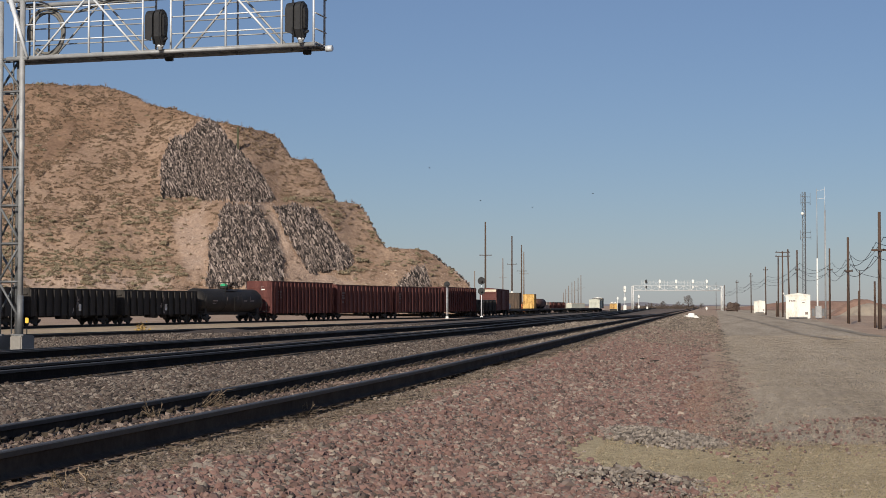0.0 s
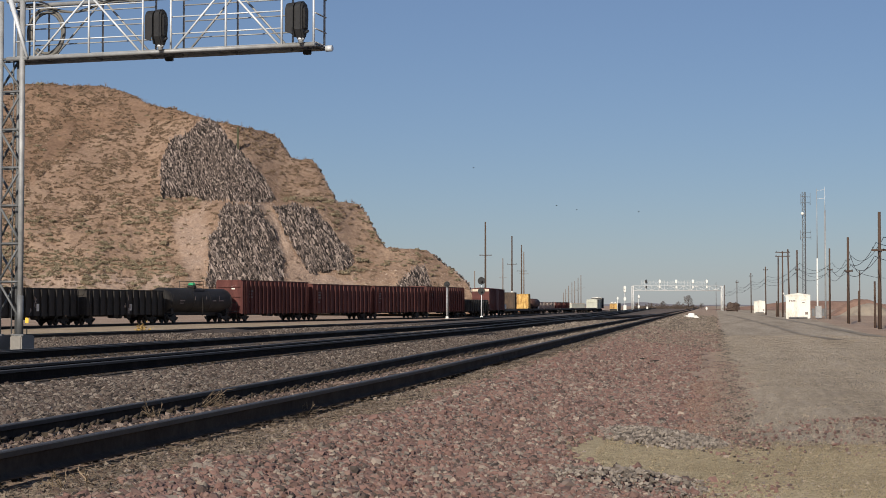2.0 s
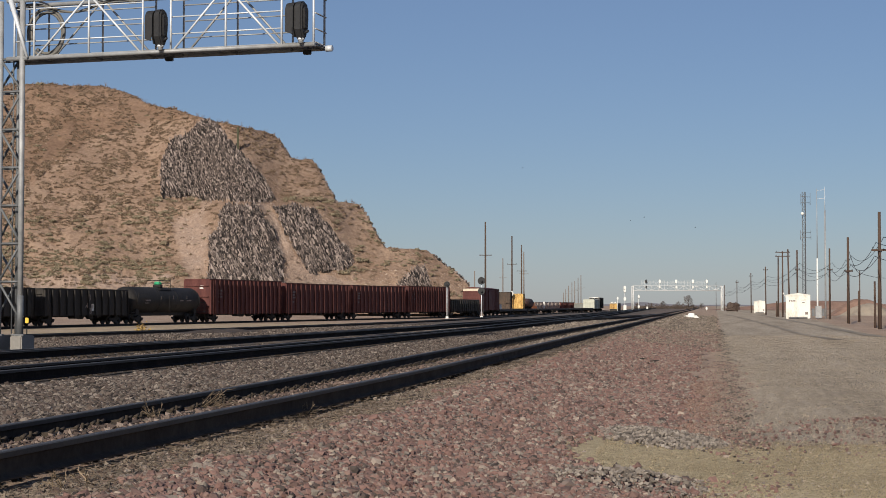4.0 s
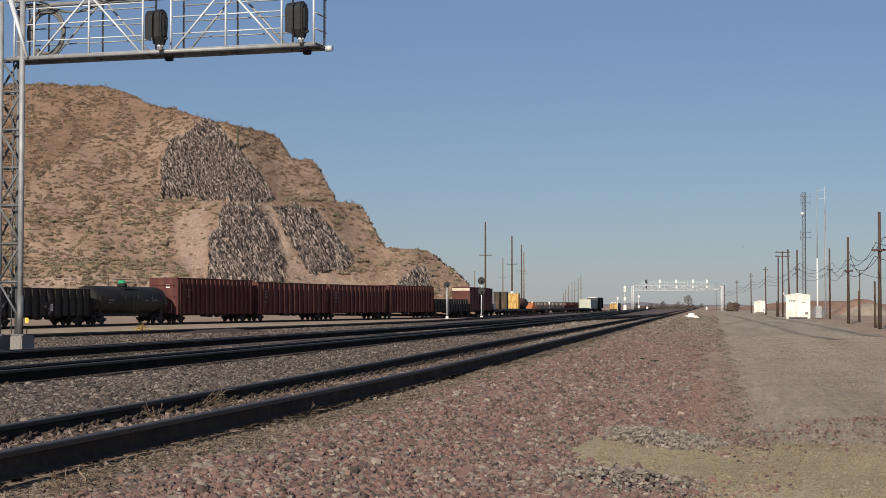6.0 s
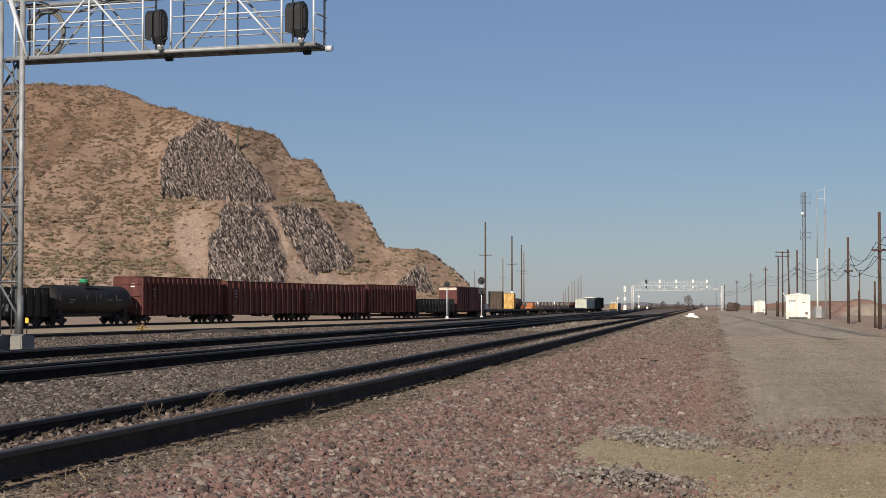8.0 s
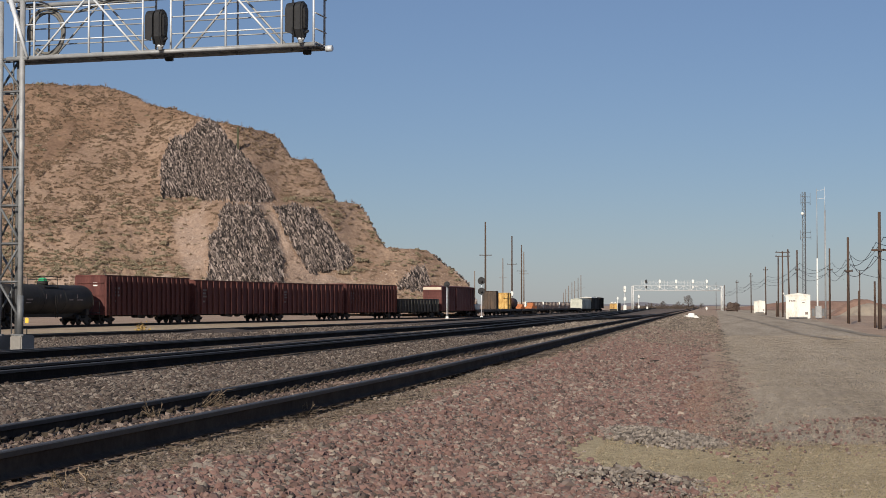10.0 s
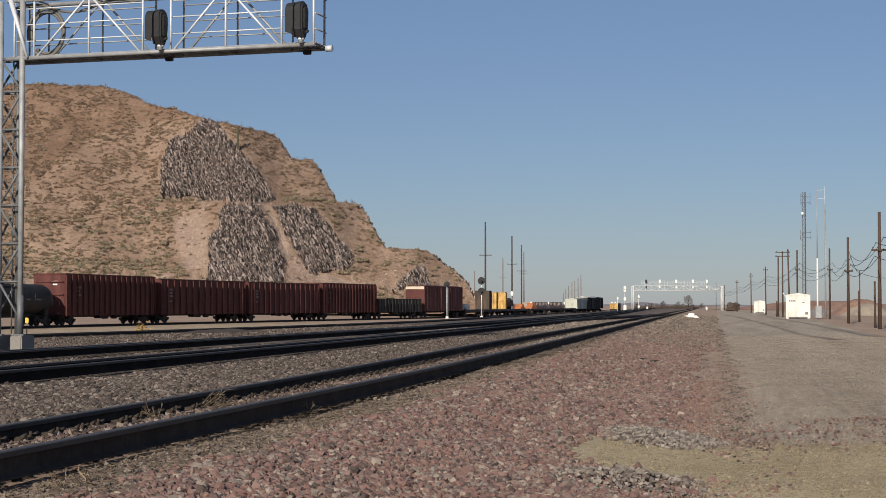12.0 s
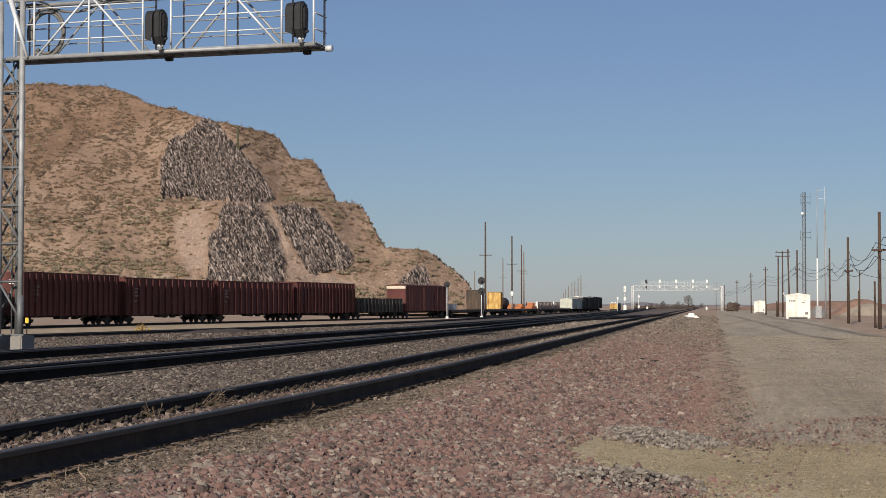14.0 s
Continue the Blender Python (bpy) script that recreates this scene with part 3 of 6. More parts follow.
def gondola(label, s, length, height, material, ribs, floor=1.05, full=True, name="gondola_wagon"):
    ob = car(name, label, s, length)
    h, w = length / 2 - 0.55, 1.52
    for y in (-w, w):
        part("side_wall", box(bmesh.new(), -h, h, y - 0.03, y + 0.03, floor, height - 0.06), material, ob)
    for x in (-h, h):
        part("end_wall", box(bmesh.new(), x - 0.03, x + 0.03, -w + 0.03, w - 0.03, floor, height - 0.06), material, ob)
    part("floor_plate", box(bmesh.new(), -h + 0.03, h - 0.03, -w + 0.03, w - 0.03, floor - 0.06, floor), material, ob)
    bm = bmesh.new()
    for y in (-w, w):
        box(bm, -h - 0.08, h + 0.08, y - 0.08, y + 0.08, height - 0.14, height, 0.02)
        box(bm, -h, h, y - 0.07, y + 0.07, floor - 0.14, floor + 0.06, 0.02)
    for x in (-h, h):
        box(bm, x - 0.08, x + 0.08, -w + 0.08, w - 0.08, height - 0.14, height, 0.02)
        box(bm, x - 0.06, x + 0.06, -w, w, floor - 0.12, floor + 0.04, 0.02)
    part("top_rail", bm, material, ob)
    for y in (-w, w):
        d = -1 if y < 0 else 1
        for k in range(ribs):
            x = -h + 0.06 + (2 * h - 0.12) * k / (ribs - 1)
            bm = box(bmesh.new(), x - 0.06, x + 0.06, min(y + d * 0.03, y + d * 0.2), max(y + d * 0.03, y + d * 0.2), floor - 0.2, height - 0.14, 0.025)
            part("rib", bm, material, ob)
    for d in (-1, 1):
        bm = bmesh.new()
        for k in range(3):
            z = floor + 0.6 + k * (height - floor - 0.8) / 2.5
            box(bm, d * (h + 0.09) - 0.06, d * (h + 0.09) + 0.06, -w + 0.1, w - 0.1, z - 0.06, z + 0.06, 0.02)
        part("end_rib", bm, material, ob)
    for x in (-h + 0.75, h - 0.75):
        ladder(ob, x, -w - 0.22, floor - 0.3, height - 0.2, material)
    bm = box(bmesh.new(), -h, h, -0.2, 0.2, 0.75, floor - 0.06)
    for x in (-0.8, 1.2):
        tube(bm, (x, -0.9, 0.75), (x + 0.9, -0.9, 0.75), 0.2, n=10)
    box(bm, -2.2, -1.2, -1.3, -0.6, 0.6, floor - 0.06, 0.04)
    box(bm, 2.4, 2.9, -1.35, -0.7, 0.68, floor - 0.06, 0.04)
    part("centre_sill", bm, M["truck"], ob)
    return ob


def plate(ob, name, x0, x1, y, z0, z1, material, label=""):
    return part(name, box(bmesh.new(), x0, x1, y - 0.01, y, z0, z1), material, ob, label)


def tank_wagon(label, s, length):
    ob = car("tank_wagon", label, s, length)
    h, r, zc = length / 2 - 0.75, 1.36, 2.42
    bm = bmesh.new()
    prof = [(-h, 0.05)] + [(-h + 0.75 * (1 - math.cos(k * math.pi / 12)), r * math.sin(k * math.pi / 12)) for k in range(1, 7)]
    prof += [(-x, q) for x, q in prof[::-1]]
    lathe(bm, prof, 40, "x", (0, 0, zc))
    part("tank", bm, M["tankblack"], ob)
    bm = box(bmesh.new(), -h - 0.3, h + 0.3, -0.35, 0.35, 0.78, 1.16, 0.03)
    for x in (-h + 1.4, h - 1.4):
        box(bm, x - 0.35, x + 0.35, -1.15, 1.15, 0.95, 1.5, 0.05)
    part("centre_sill", bm, M["truck"], ob)
    bm = tube(bmesh.new(), (0, 0, zc + r - 0.05), (0, 0, zc + r + 0.3), 0.5, 0.5, 20)
    part("dome", bm, M["tankblack"], ob)
    bm = bmesh.new()
    lathe(bm, [(zc + r + 0.3, 0.42), (zc + r + 0.5, 0.4), (zc + r + 0.62, 0.25)], 16, "z", (0, 0, 0))
    part("dome_cover", bm, M["green"], ob, "bright green dome cover")
    bm = bmesh.new()
    for x in (-1.3, 1.3):
        for y in (-0.85, 0.85):
            tube(bm, (x, y, zc + r - 0.35), (x, y, zc + r + 0.75), 0.025, n=6)
    for z in (0.45, 0.75):
        for y in (-0.85, 0.85):
            tube(bm, (-1.3, y, zc + r + z), (1.3, y, zc + r + z), 0.022, n=6)
        for x in (-1.3, 1.3):
            tube(bm, (x, -0.85, zc + r + z), (x, 0.85, zc + r + z), 0.022, n=6)
    box(bm, -1.4, 1.4, -0.95, 0.95, zc + r - 0.28, zc + r - 0.24)
    part("railing", bm, M["truck"], ob)
    for d in (-1, 1):
        bm = bmesh.new()
        box(bm, d * (h + 0.25) - 0.35, d * (h + 0.25) + 0.35, -1.5, 1.5, 1.1, 1.18)
        for y in (-1.45, 1.45):
            tube(bm, (d * (h + 0.5), y, 0.5), (d * (h + 0.5), y, 2.2), 0.025, n=6)
        tube(bm, (d * (h + 0.5), -1.45, 2.2), (d * (h + 0.5), 1.45, 2.2), 0.025, n=6)
        part("end_platform", bm, M["truck"], ob)
    ladder(ob, 0.0, -r - 0.08, 0.7, zc + 0.3, M["truck"])
    for x, z, w in ((-5.6, -0.1, 1.2), (-5.6, -0.35, 0.9), (-1.9, 0.05, 0.12), (0.9, 0.1, 0.12), (2.6, -0.1, 0.9), (4.3, 0.1, 0.14), (4.3, -0.1, 1.2)):
        y = -math.sqrt(r * r - z * z) - 0.006
        plate(ob, "marking", x, x + w, y, zc + z, zc + z + (0.4 if w < 0.2 else 0.14), M["faded"], "small faded grey unreadable mark")
    for x in (-h + 0.9, -2.1, 2.1, h - 0.9):
        lathe(bm := bmesh.new(), [(-0.06, r + 0.004), (-0.06, r + 0.02), (0.06, r + 0.02), (0.06, r + 0.004)], 40, "x", (x, 0, zc))
        part("weld_band", bm, M["tankblack"], ob)
    bm = bmesh.new()
    for d in (-1, 1):
        pts = [(d * (h - 1.3 + 0.5 * math.sin(a)), -r - 0.1 * math.sin(a), zc - 1.2 + 1.9 * a / math.pi) for a in [k * math.pi / 10 for k in range(11)]]
        for p, q in zip(pts, pts[1:]):
            tube(bm, p, q, 0.022, n=5)
    part("grab_rail", bm, M["truck"], ob)
    return ob


def box_wagon(label, s, length, height, side, end, roof, name="boxcar", white_top=False):
    ob = car(name, label, s, length)
    h, w = length / 2 - 0.6, 1.5
    bm = box(bmesh.new(), -h, h, -w, w, 1.0, height - 0.25, 0.03)
    part("body", bm, side, ob)
    n = 16
    for y in (-w - 0.03, w + 0.03):
        for k in range(n):
            x = -h + 0.1 + (2 * h - 0.2) * k / (n - 1)
            part("side_post", box(bmesh.new(), x - 0.05, x + 0.05, y - 0.04, y + 0.04, 1.05, height - 0.3, 0.015), side, ob)
    door = part("door", box(bmesh.new(), -1.6, 1.6, -w - 0.12, -w - 0.04, 1.1, height - 0.45, 0.02), side, ob)
    for k in range(4):
        part("door_rib", box(bmesh.new(), -1.5, 1.5, -w - 0.16, -w - 0.12, 1.5 + k * 0.75, 1.58 + k * 0.75, 0.01), side, door)
    for x in (-h - 0.03, h + 0.03):
        wall = part("end_wall", box(bmesh.new(), x - 0.03, x + 0.03, -w, w, 1.0, height - 0.7), end, ob, "ribbed steel end wall")
        for k in range(7):
            z = 1.25 + k * (height - 2.2) / 6
            q = x + (0.05 if x > 0 else -0.05)
            part("end_rib", box(bmesh.new(), q - 0.03, q + 0.03, -w + 0.1, w - 0.1, z - 0.08, z + 0.08, 0.02), end, wall)
    if white_top:
        bm = box(bmesh.new(), -h - 0.1, -h - 0.02, -w, w, height - 0.72, height - 0.3, 0.01)
        part("end_band", bm, M["band"], ob, "dusty cream painted band")
    bm = bmesh.new()
    v = [bm.verts.new(p) for x in (-h - 0.06, h + 0.06) for p in ((x, -w - 0.06, height - 0.26), (x, -w - 0.06, height - 0.2), (x, 0, height), (x, w + 0.06, height - 0.2), (x, w + 0.06, height - 0.26))]
    for k in range(5):
        bm.faces.new((v[k], v[(k + 1) % 5], v[5 + (k + 1) % 5], v[5 + k]))
    bm.faces.new(v[:5][::-1])
    bm.faces.new(v[5:])
    part("roof", bm, roof, ob)
    part("centre_sill", box(bmesh.new(), -h, h, -0.3, 0.3, 0.72, 1.0), M["truck"], ob)
    return ob


def flat_wagon(label, s, length):
    ob = car("flat_wagon", label, s, length)
    h = length / 2 - 0.5
    part("deck", box(bmesh.new(), -h, h, -1.45, 1.45, 1.0, 1.16, 0.02), M["brown"], ob)
    bm = box(bmesh.new(), -h + 1, h - 1, -0.35, 0.35, 0.6, 1.0)
    for y in (-1.42, 1.42):
        box(bm, -h, h, y - 0.03, y + 0.03, 0.75, 1.0)
    part("centre_sill", bm, M["truck"], ob)
    return ob


LOADS = []


def load_box(label, s, length, height, side, end, category, base=1.164, name="container"):
    """A ribbed box that rides on a flat wagon."""
    ob = empty(name, car_pose(s, length / 2) @ pose(0, 0, base), label, category)
    LOADS.append((ob, s, length / 2, base))
    h, w = length / 2, 1.28
    part("body", box(bmesh.new(), -h, h, -w, w, 0, height, 0.03), side, ob)
    n = max(4, int(length / 0.6))
    for k in range(n):
        x = -h + 0.1 + (2 * h - 0.2) * k / (n - 1)
        part("rib", box(bmesh.new(), x - 0.06, x + 0.06, -w - 0.05, -w, 0.1, height - 0.1), side, ob)
    for d in (-1, 1):
        leaf = part("door_leaf", box(bmesh.new(), -h - 0.05, -h - 0.002, d * w / 2 - w / 2 + 0.03, d * w / 2 + w / 2 - 0.03, 0.06, height - 0.06, 0.015), end, ob)
        for y in (0.28, 0.95):
            part("lock_bar", tube(bmesh.new(), (-h - 0.09, d * y, 0.08), (-h - 0.09, d * y, height - 0.08), 0.035, n=6), end, leaf)
        for z in (0.2, 0.5, 0.8):
            part("hinge_rib", box(bmesh.new(), -h - 0.085, -h - 0.05, d * w / 2 - w / 2 + 0.08, d * w / 2 + w / 2 - 0.08, height * z - 0.04, height * z + 0.04, 0.01), end, leaf)
    part("top_cap", box(bmesh.new(), -h - 0.07, h + 0.02, -w - 0.04, w + 0.04, height, height + 0.08, 0.03), side, ob)
    return ob


def graffiti(ob, x, z, seed):
    """Pale sprayed strokes on the side of a wagon."""
    rnd = random.Random(seed)
    for k in range(5):
        bm = bmesh.new()
        p = Vector((x + rnd.uniform(-0.5, 0.5), -1.575, z + rnd.uniform(-0.1, 0.9)))
        for _ in range(4):
            q = p + Vector((rnd.uniform(-0.3, 0.3), 0, rnd.uniform(-0.5, 0.4)))
            tube(bm, p, q, 0.03, n=5)
            p = q
        part("paint_stroke", bm, M["palegrey"], ob, "pale sprayed paint stroke")


def build_train():
    dark = "black steel gondola wagon with upright ribs and pale graffiti"
    for k, s in enumerate((-79.9, -60.1, -40.75, -21.4)):
        g = gondola(dark, s, 18.75, 3.43, M["carblack"], 13)
        plate(g, "marking", 0.75, 1.25, -1.565, 1.35, 2.0, M["white"], "small white unreadable marking")
        graffiti(g, 0.2, 1.6, k)
    tank_wagon("dusty black tank wagon with a green dome cover", -2.5, 18.3)
    for s, L, n, H in ((17.25, 20.8, 18, 4.85), (39.2, 22.7, 15, 4.68), (61.6, 22.6, 15, 4.68), (83.4, 21.1, 18, 4.85)):
        g = gondola("oxide red high-sided gondola wagon with upright ribs", s, L, H, M["red"], n)
        for k, (z, w) in enumerate(((3.45, 0.95), (3.1, 0.7), (2.75, 0.95), (2.2, 0.5))):
            plate(g, "marking", -L / 2 + 2.75, -L / 2 + 2.75 + w, -1.56, z, z + 0.2, M["faded"], "faded grey unreadable lettering bar")
        for x in (-L / 2 + 1.3, L / 2 - 1.3):
            for k in range(5):
                z = 1.4 + k * 0.62
                part("grab_iron", box(bmesh.new(), x - 0.33, x + 0.33, -1.66, -1.58, z, z + 0.06), M["red"], g)
        for z in (3.75, 4.0):
            part("end_marking", box(bmesh.new(), -L / 2 + 0.5, -L / 2 + 0.515, -0.75, -0.3, z, z + 0.13), M["white"], g, "small white bar on the end wall")
    gondola("weathered black low gondola wagon with pale streaks", 103.4, 19.6, 2.87, M["streaked"], 14)
    box_wagon("dark red boxcar with a white band on its end", 124.4, 21.4, 5.1, M["boxred"], M["boxred"], M["boxred"], white_top=True)
    flat_wagon("flat wagon that carries a brown box", 148.6, 25.6)
    load_box("weathered brown steel box on a flat wagon", 159.0, 3.0, 3.3, M["darkbrown"], M["darkbrown"], "box")
    flat_wagon("flat wagon that carries a yellow box", 174.0, 24.8)
    load_box("rusty yellow steel box on a flat wagon", 181.9, 3.0, 3.15, M["yellow"], M["yellow"], "box")
    flat_wagon("flat wagon that carries a steel vessel", 194.0, 15.0)
    for s in (213.0, 235.5, 258.0, 280.2):
        flat_wagon("empty brown flat wagon", s, 22.2)
    box_wagon("pale green-grey covered hopper wagon", 300.4, 18.2, 3.75, M["cargrey"], M["cargrey"], M["cargrey"], name="hopper_wagon")
    box_wagon("dark covered wagon with a white roof", 321.0, 22.6, 4.3, M["carblack"], M["carblack"], M["white"])
    box_wagon("tall dark covered wagon", 347.5, 30.0, 4.4, M["carblack"], M["carblack"], M["carblack"])
    ROUTE[:] = on_far, departed, "wagons of the departing train"
    gondola("dark red gondola wagon of the departing train", 67.0, 20.8, 2.9, M["boxred"], 12)
    for s in (45.0, 23.0, 1.0):
        g = gondola("pale grey gondola wagon of the departing train", s, 21.6, 2.9, M["palegrey"], 12)
        part("corner_post", box(bmesh.new(), -10.4, -10.3, -1.75, -1.25, 0.95, 3.0), M["white"], g, "white painted corner post")


build_train()


# ---- signal gantry over the tracks ----
def path_tube(points, r, n=8):
    bm = bmesh.new()
    pts = [Vector(p) for p in points]
    rings = []
    for i, p in enumerate(pts):
        d = (pts[min(i + 1, len(pts) - 1)] - pts[max(i - 1, 0)]).normalized()
        u = d.cross(Vector((0.31, 0.2, 0.93))).normalized()
        w = d.cross(u)
        rings.append([bm.verts.new(p + (u * math.cos(k * math.tau / n) + w * math.sin(k * math.tau / n)) * r) for k in range(n)])
    for a, b in zip(rings, rings[1:]):
        for k in range(n):
            f = bm.faces.new((a[k], a[(k + 1) % n], b[(k + 1) % n], b[k]))
            f.smooth = n > 4
    bm.faces.new(rings[0][::-1])
    bm.faces.new(rings[-1])
    return bm


def outline(half, low, high, tip):
    """A head's outline: tapered foot, straight sides, round top."""
    pts = [(tip, low), (half, low + 0.26), (half, high - half)]
    pts += [(half * math.cos(a), high - half + half * math.sin(a)) for a in [k * math.pi / 12 for k in range(1, 12)]]
    return pts + [(-half, high - half), (-half, low + 0.26), (-tip, low)]


def hooded_head(m, lamps, label):
    """A black colour-light head: tapered housing, one tall hood round its lamps, a stub post."""
    ob = empty("hooded_signal", m, label, "signal", "signals on the gantry")
    top = 0.3 + lamps * 0.45

    def prism(pts, y0, y1, bevel):
        bm = bmesh.new()
        a = [bm.verts.new((x, y0, z)) for x, z in pts]
        b = [bm.verts.new((x, y1, z)) for x, z in pts]
        ends = [bm.faces.new(a), bm.faces.new(b[::-1])]
        for k in range(len(pts)):
            bm.faces.new((a[k], b[k], b[(k + 1) % len(pts)], a[(k + 1) % len(pts)]))
        bmesh.ops.recalc_face_normals(bm, faces=bm.faces)
        if bevel:
            bmesh.ops.bevel(bm, geom=[e for f in ends for e in f.edges], offset=bevel, segments=3, affect="EDGES")
        return bm

    part("housing", prism(outline(0.21, 0.22, top + 0.1, 0.08), 0.03, 0.29, 0.05), M["black"], ob)
    part("rear_cover", prism(outline(0.13, 0.5, top - 0.05, 0.1), 0.29, 0.34, 0.02), M["black"], ob)
    part("backing", prism(outline(0.25, 0.28, top + 0.08, 0.14), 0.0, 0.03, 0.0), M["black"], ob)
    bm = bmesh.new()
    out, inn = outline(0.25, 0.34, top + 0.08, 0.25), outline(0.23, 0.34, top + 0.06, 0.23)
    rings = [[bm.verts.new((x, y, z + (0.0 if y > -0.1 else 0.08 * (z < 0.5)))) for x, z in p] for y in (0.0, -0.22) for p in (out, inn)]
    for k in range(len(out) - 1):
        bm.faces.new((rings[0][k], rings[0][k + 1], rings[2][k + 1], rings[2][k]))
        bm.faces.new((rings[1][k], rings[3][k], rings[3][k + 1], rings[1][k + 1]))
        bm.faces.new((rings[2][k], rings[2][k + 1], rings[3][k + 1], rings[3][k]))
    part("hood", bm, M["black"], ob)
    for k in range(lamps):
        bm = bmesh.new()
        lathe(bm, [(-0.01, 0.12), (-0.04, 0.09), (-0.05, 0.02)], 16, "y", (0, 0, 0.55 + k * 0.42))
        part("lens", bm, M["lens"], ob, "dark glass lens")
    part("cable_gland", tube(bmesh.new(), (0.05, 0.3, 0.36), (0.12, 0.46, 0.42), 0.04, n=8), M["black"], ob)
    part("post", tube(bmesh.new(), (0, 0.16, 0.1), (0, 0.16, 0.3), 0.075, n=10), M["galv"], ob)
    part("clamp", tube(bmesh.new(), (0, 0.16, 0.19), (0, 0.16, 0.25), 0.1, n=10), M["galv_bright"], ob)
    return ob


def build_gantry():
    base = Vector((-13.42, 49.4, 0))
    g = empty("signal_gantry", pose(base.x, base.y, 0.3), "galvanised steel cantilever signal gantry with a lattice mast", "signal gantry")
    inv = g.matrix_world.inverted()

    def loc(p, z):
        return inv @ Vector((p.x, p.y, z))

    ax, bk = Vector((0.957, -0.289, 0)), Vector((0.289, 0.957, 0))
    zb, zt = 9.04, 10.8
    legs = [base + Vector(p) for p in ((0.03, 0.0, 0), (-0.2, 0.55, 0), (0.74, -0.22, 0), (0.5, 0.3, 0))]
    # shade on the rear legs is put in with the darker steel
    for k, p in enumerate(legs):
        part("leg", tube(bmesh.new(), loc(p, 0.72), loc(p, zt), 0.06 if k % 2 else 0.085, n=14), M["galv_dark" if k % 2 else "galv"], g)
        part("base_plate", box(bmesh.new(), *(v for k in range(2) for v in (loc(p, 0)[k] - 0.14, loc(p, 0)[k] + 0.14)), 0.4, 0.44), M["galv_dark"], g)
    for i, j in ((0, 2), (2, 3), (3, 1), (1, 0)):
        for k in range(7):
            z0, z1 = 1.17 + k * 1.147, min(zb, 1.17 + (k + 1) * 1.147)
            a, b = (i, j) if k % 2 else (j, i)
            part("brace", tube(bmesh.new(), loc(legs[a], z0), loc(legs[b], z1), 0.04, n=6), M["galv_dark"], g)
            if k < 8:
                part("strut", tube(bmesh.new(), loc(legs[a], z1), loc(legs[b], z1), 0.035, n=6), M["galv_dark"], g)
    part("sleeve", tube(bmesh.new(), loc(legs[2], 0.72), loc(legs[2], 1.9), 0.1, n=14), M["galv_dark"], g, "dull grey sleeve round the foot of the leg")
    part("stay", tube(bmesh.new(), loc(base + ax * 0.42 - bk * 0.1, zt), loc(base + ax * 1.0 - bk * 0.1, zb), 0.075, 0.04, 10), M["galv_bright"], g)
    con = base + ax * 0.3 + bk * 0.3
    part("ladder_rail", tube(bmesh.new(), loc(con, 0.75), loc(con, 9.1), 0.022, n=8), M["galv_dark"], g)
    origin = base + ax * 0.25
    span = 9.97
    posts = [0.25, 0.92, 2.757, 4.534, 5.444, 7.19, 8.938, 9.92]
    # sunlit front and shaded rear of the truss are put into the steel's colour
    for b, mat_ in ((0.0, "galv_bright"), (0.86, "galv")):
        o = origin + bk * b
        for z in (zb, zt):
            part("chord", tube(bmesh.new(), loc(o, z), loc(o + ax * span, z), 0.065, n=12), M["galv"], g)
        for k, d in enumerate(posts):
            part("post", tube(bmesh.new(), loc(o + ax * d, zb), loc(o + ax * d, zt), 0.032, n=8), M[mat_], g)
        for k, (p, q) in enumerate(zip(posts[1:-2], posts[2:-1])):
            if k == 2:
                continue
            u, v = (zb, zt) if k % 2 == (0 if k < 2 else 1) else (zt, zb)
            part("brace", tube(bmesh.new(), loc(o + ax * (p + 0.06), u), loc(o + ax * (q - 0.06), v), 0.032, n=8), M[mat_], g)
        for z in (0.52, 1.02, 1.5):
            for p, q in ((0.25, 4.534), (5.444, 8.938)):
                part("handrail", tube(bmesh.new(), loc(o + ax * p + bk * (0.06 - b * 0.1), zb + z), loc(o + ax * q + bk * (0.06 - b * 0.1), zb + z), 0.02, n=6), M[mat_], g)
    for d in posts:
        part("crossbar", tube(bmesh.new(), loc(origin + ax * d, zb), loc(origin + ax * d + bk * 0.86, zb), 0.035, n=8), M["galv_dark"], g)
        part("crossbar", tube(bmesh.new(), loc(origin + ax * d, zt), loc(origin + ax * d + bk * 0.86, zt), 0.03, n=8), M["galv"], g)
    for z in (zb + 0.45, zb + 0.9, zb + 1.4):
        part("end_rail", tube(bmesh.new(), loc(origin + ax * span, z), loc(origin + ax * span + bk * 0.86, z), 0.022, n=6), M["galv"], g)
    n = 40
    for k in range(n):
        d = span * (k + 0.5) / n
        part("grating_bar", tube(bmesh.new(), loc(origin + ax * d + bk * 0.06, zb + 0.02), loc(origin + ax * d + bk * 0.8, zb + 0.02), 0.03, n=4), M["galv"], g)
    for k in range(7):
        part("grating_runner", tube(bmesh.new(), loc(origin + bk * (0.1 + k * 0.11), zb + 0.055), loc(origin + ax * span + bk * (0.1 + k * 0.11), zb + 0.055), 0.044, n=4), M["galv"], g)
    for d in (5.05, 9.45):
        c = loc(origin + ax * d + bk * 0.7, zb)
        part("junction_box", box(bmesh.new(), c.x - 0.12, c.x + 0.12, c.y - 0.1, c.y + 0.1, c.z - 0.17, c.z - 0.05, 0.02), M["black"], g)
    part("end_knob", tube(bmesh.new(), loc(origin + ax * span + bk * 0.86, zb), loc(origin + ax * (span + 0.2) + bk * 0.86, zb), 0.09, n=12), M["galv_bright"], g)
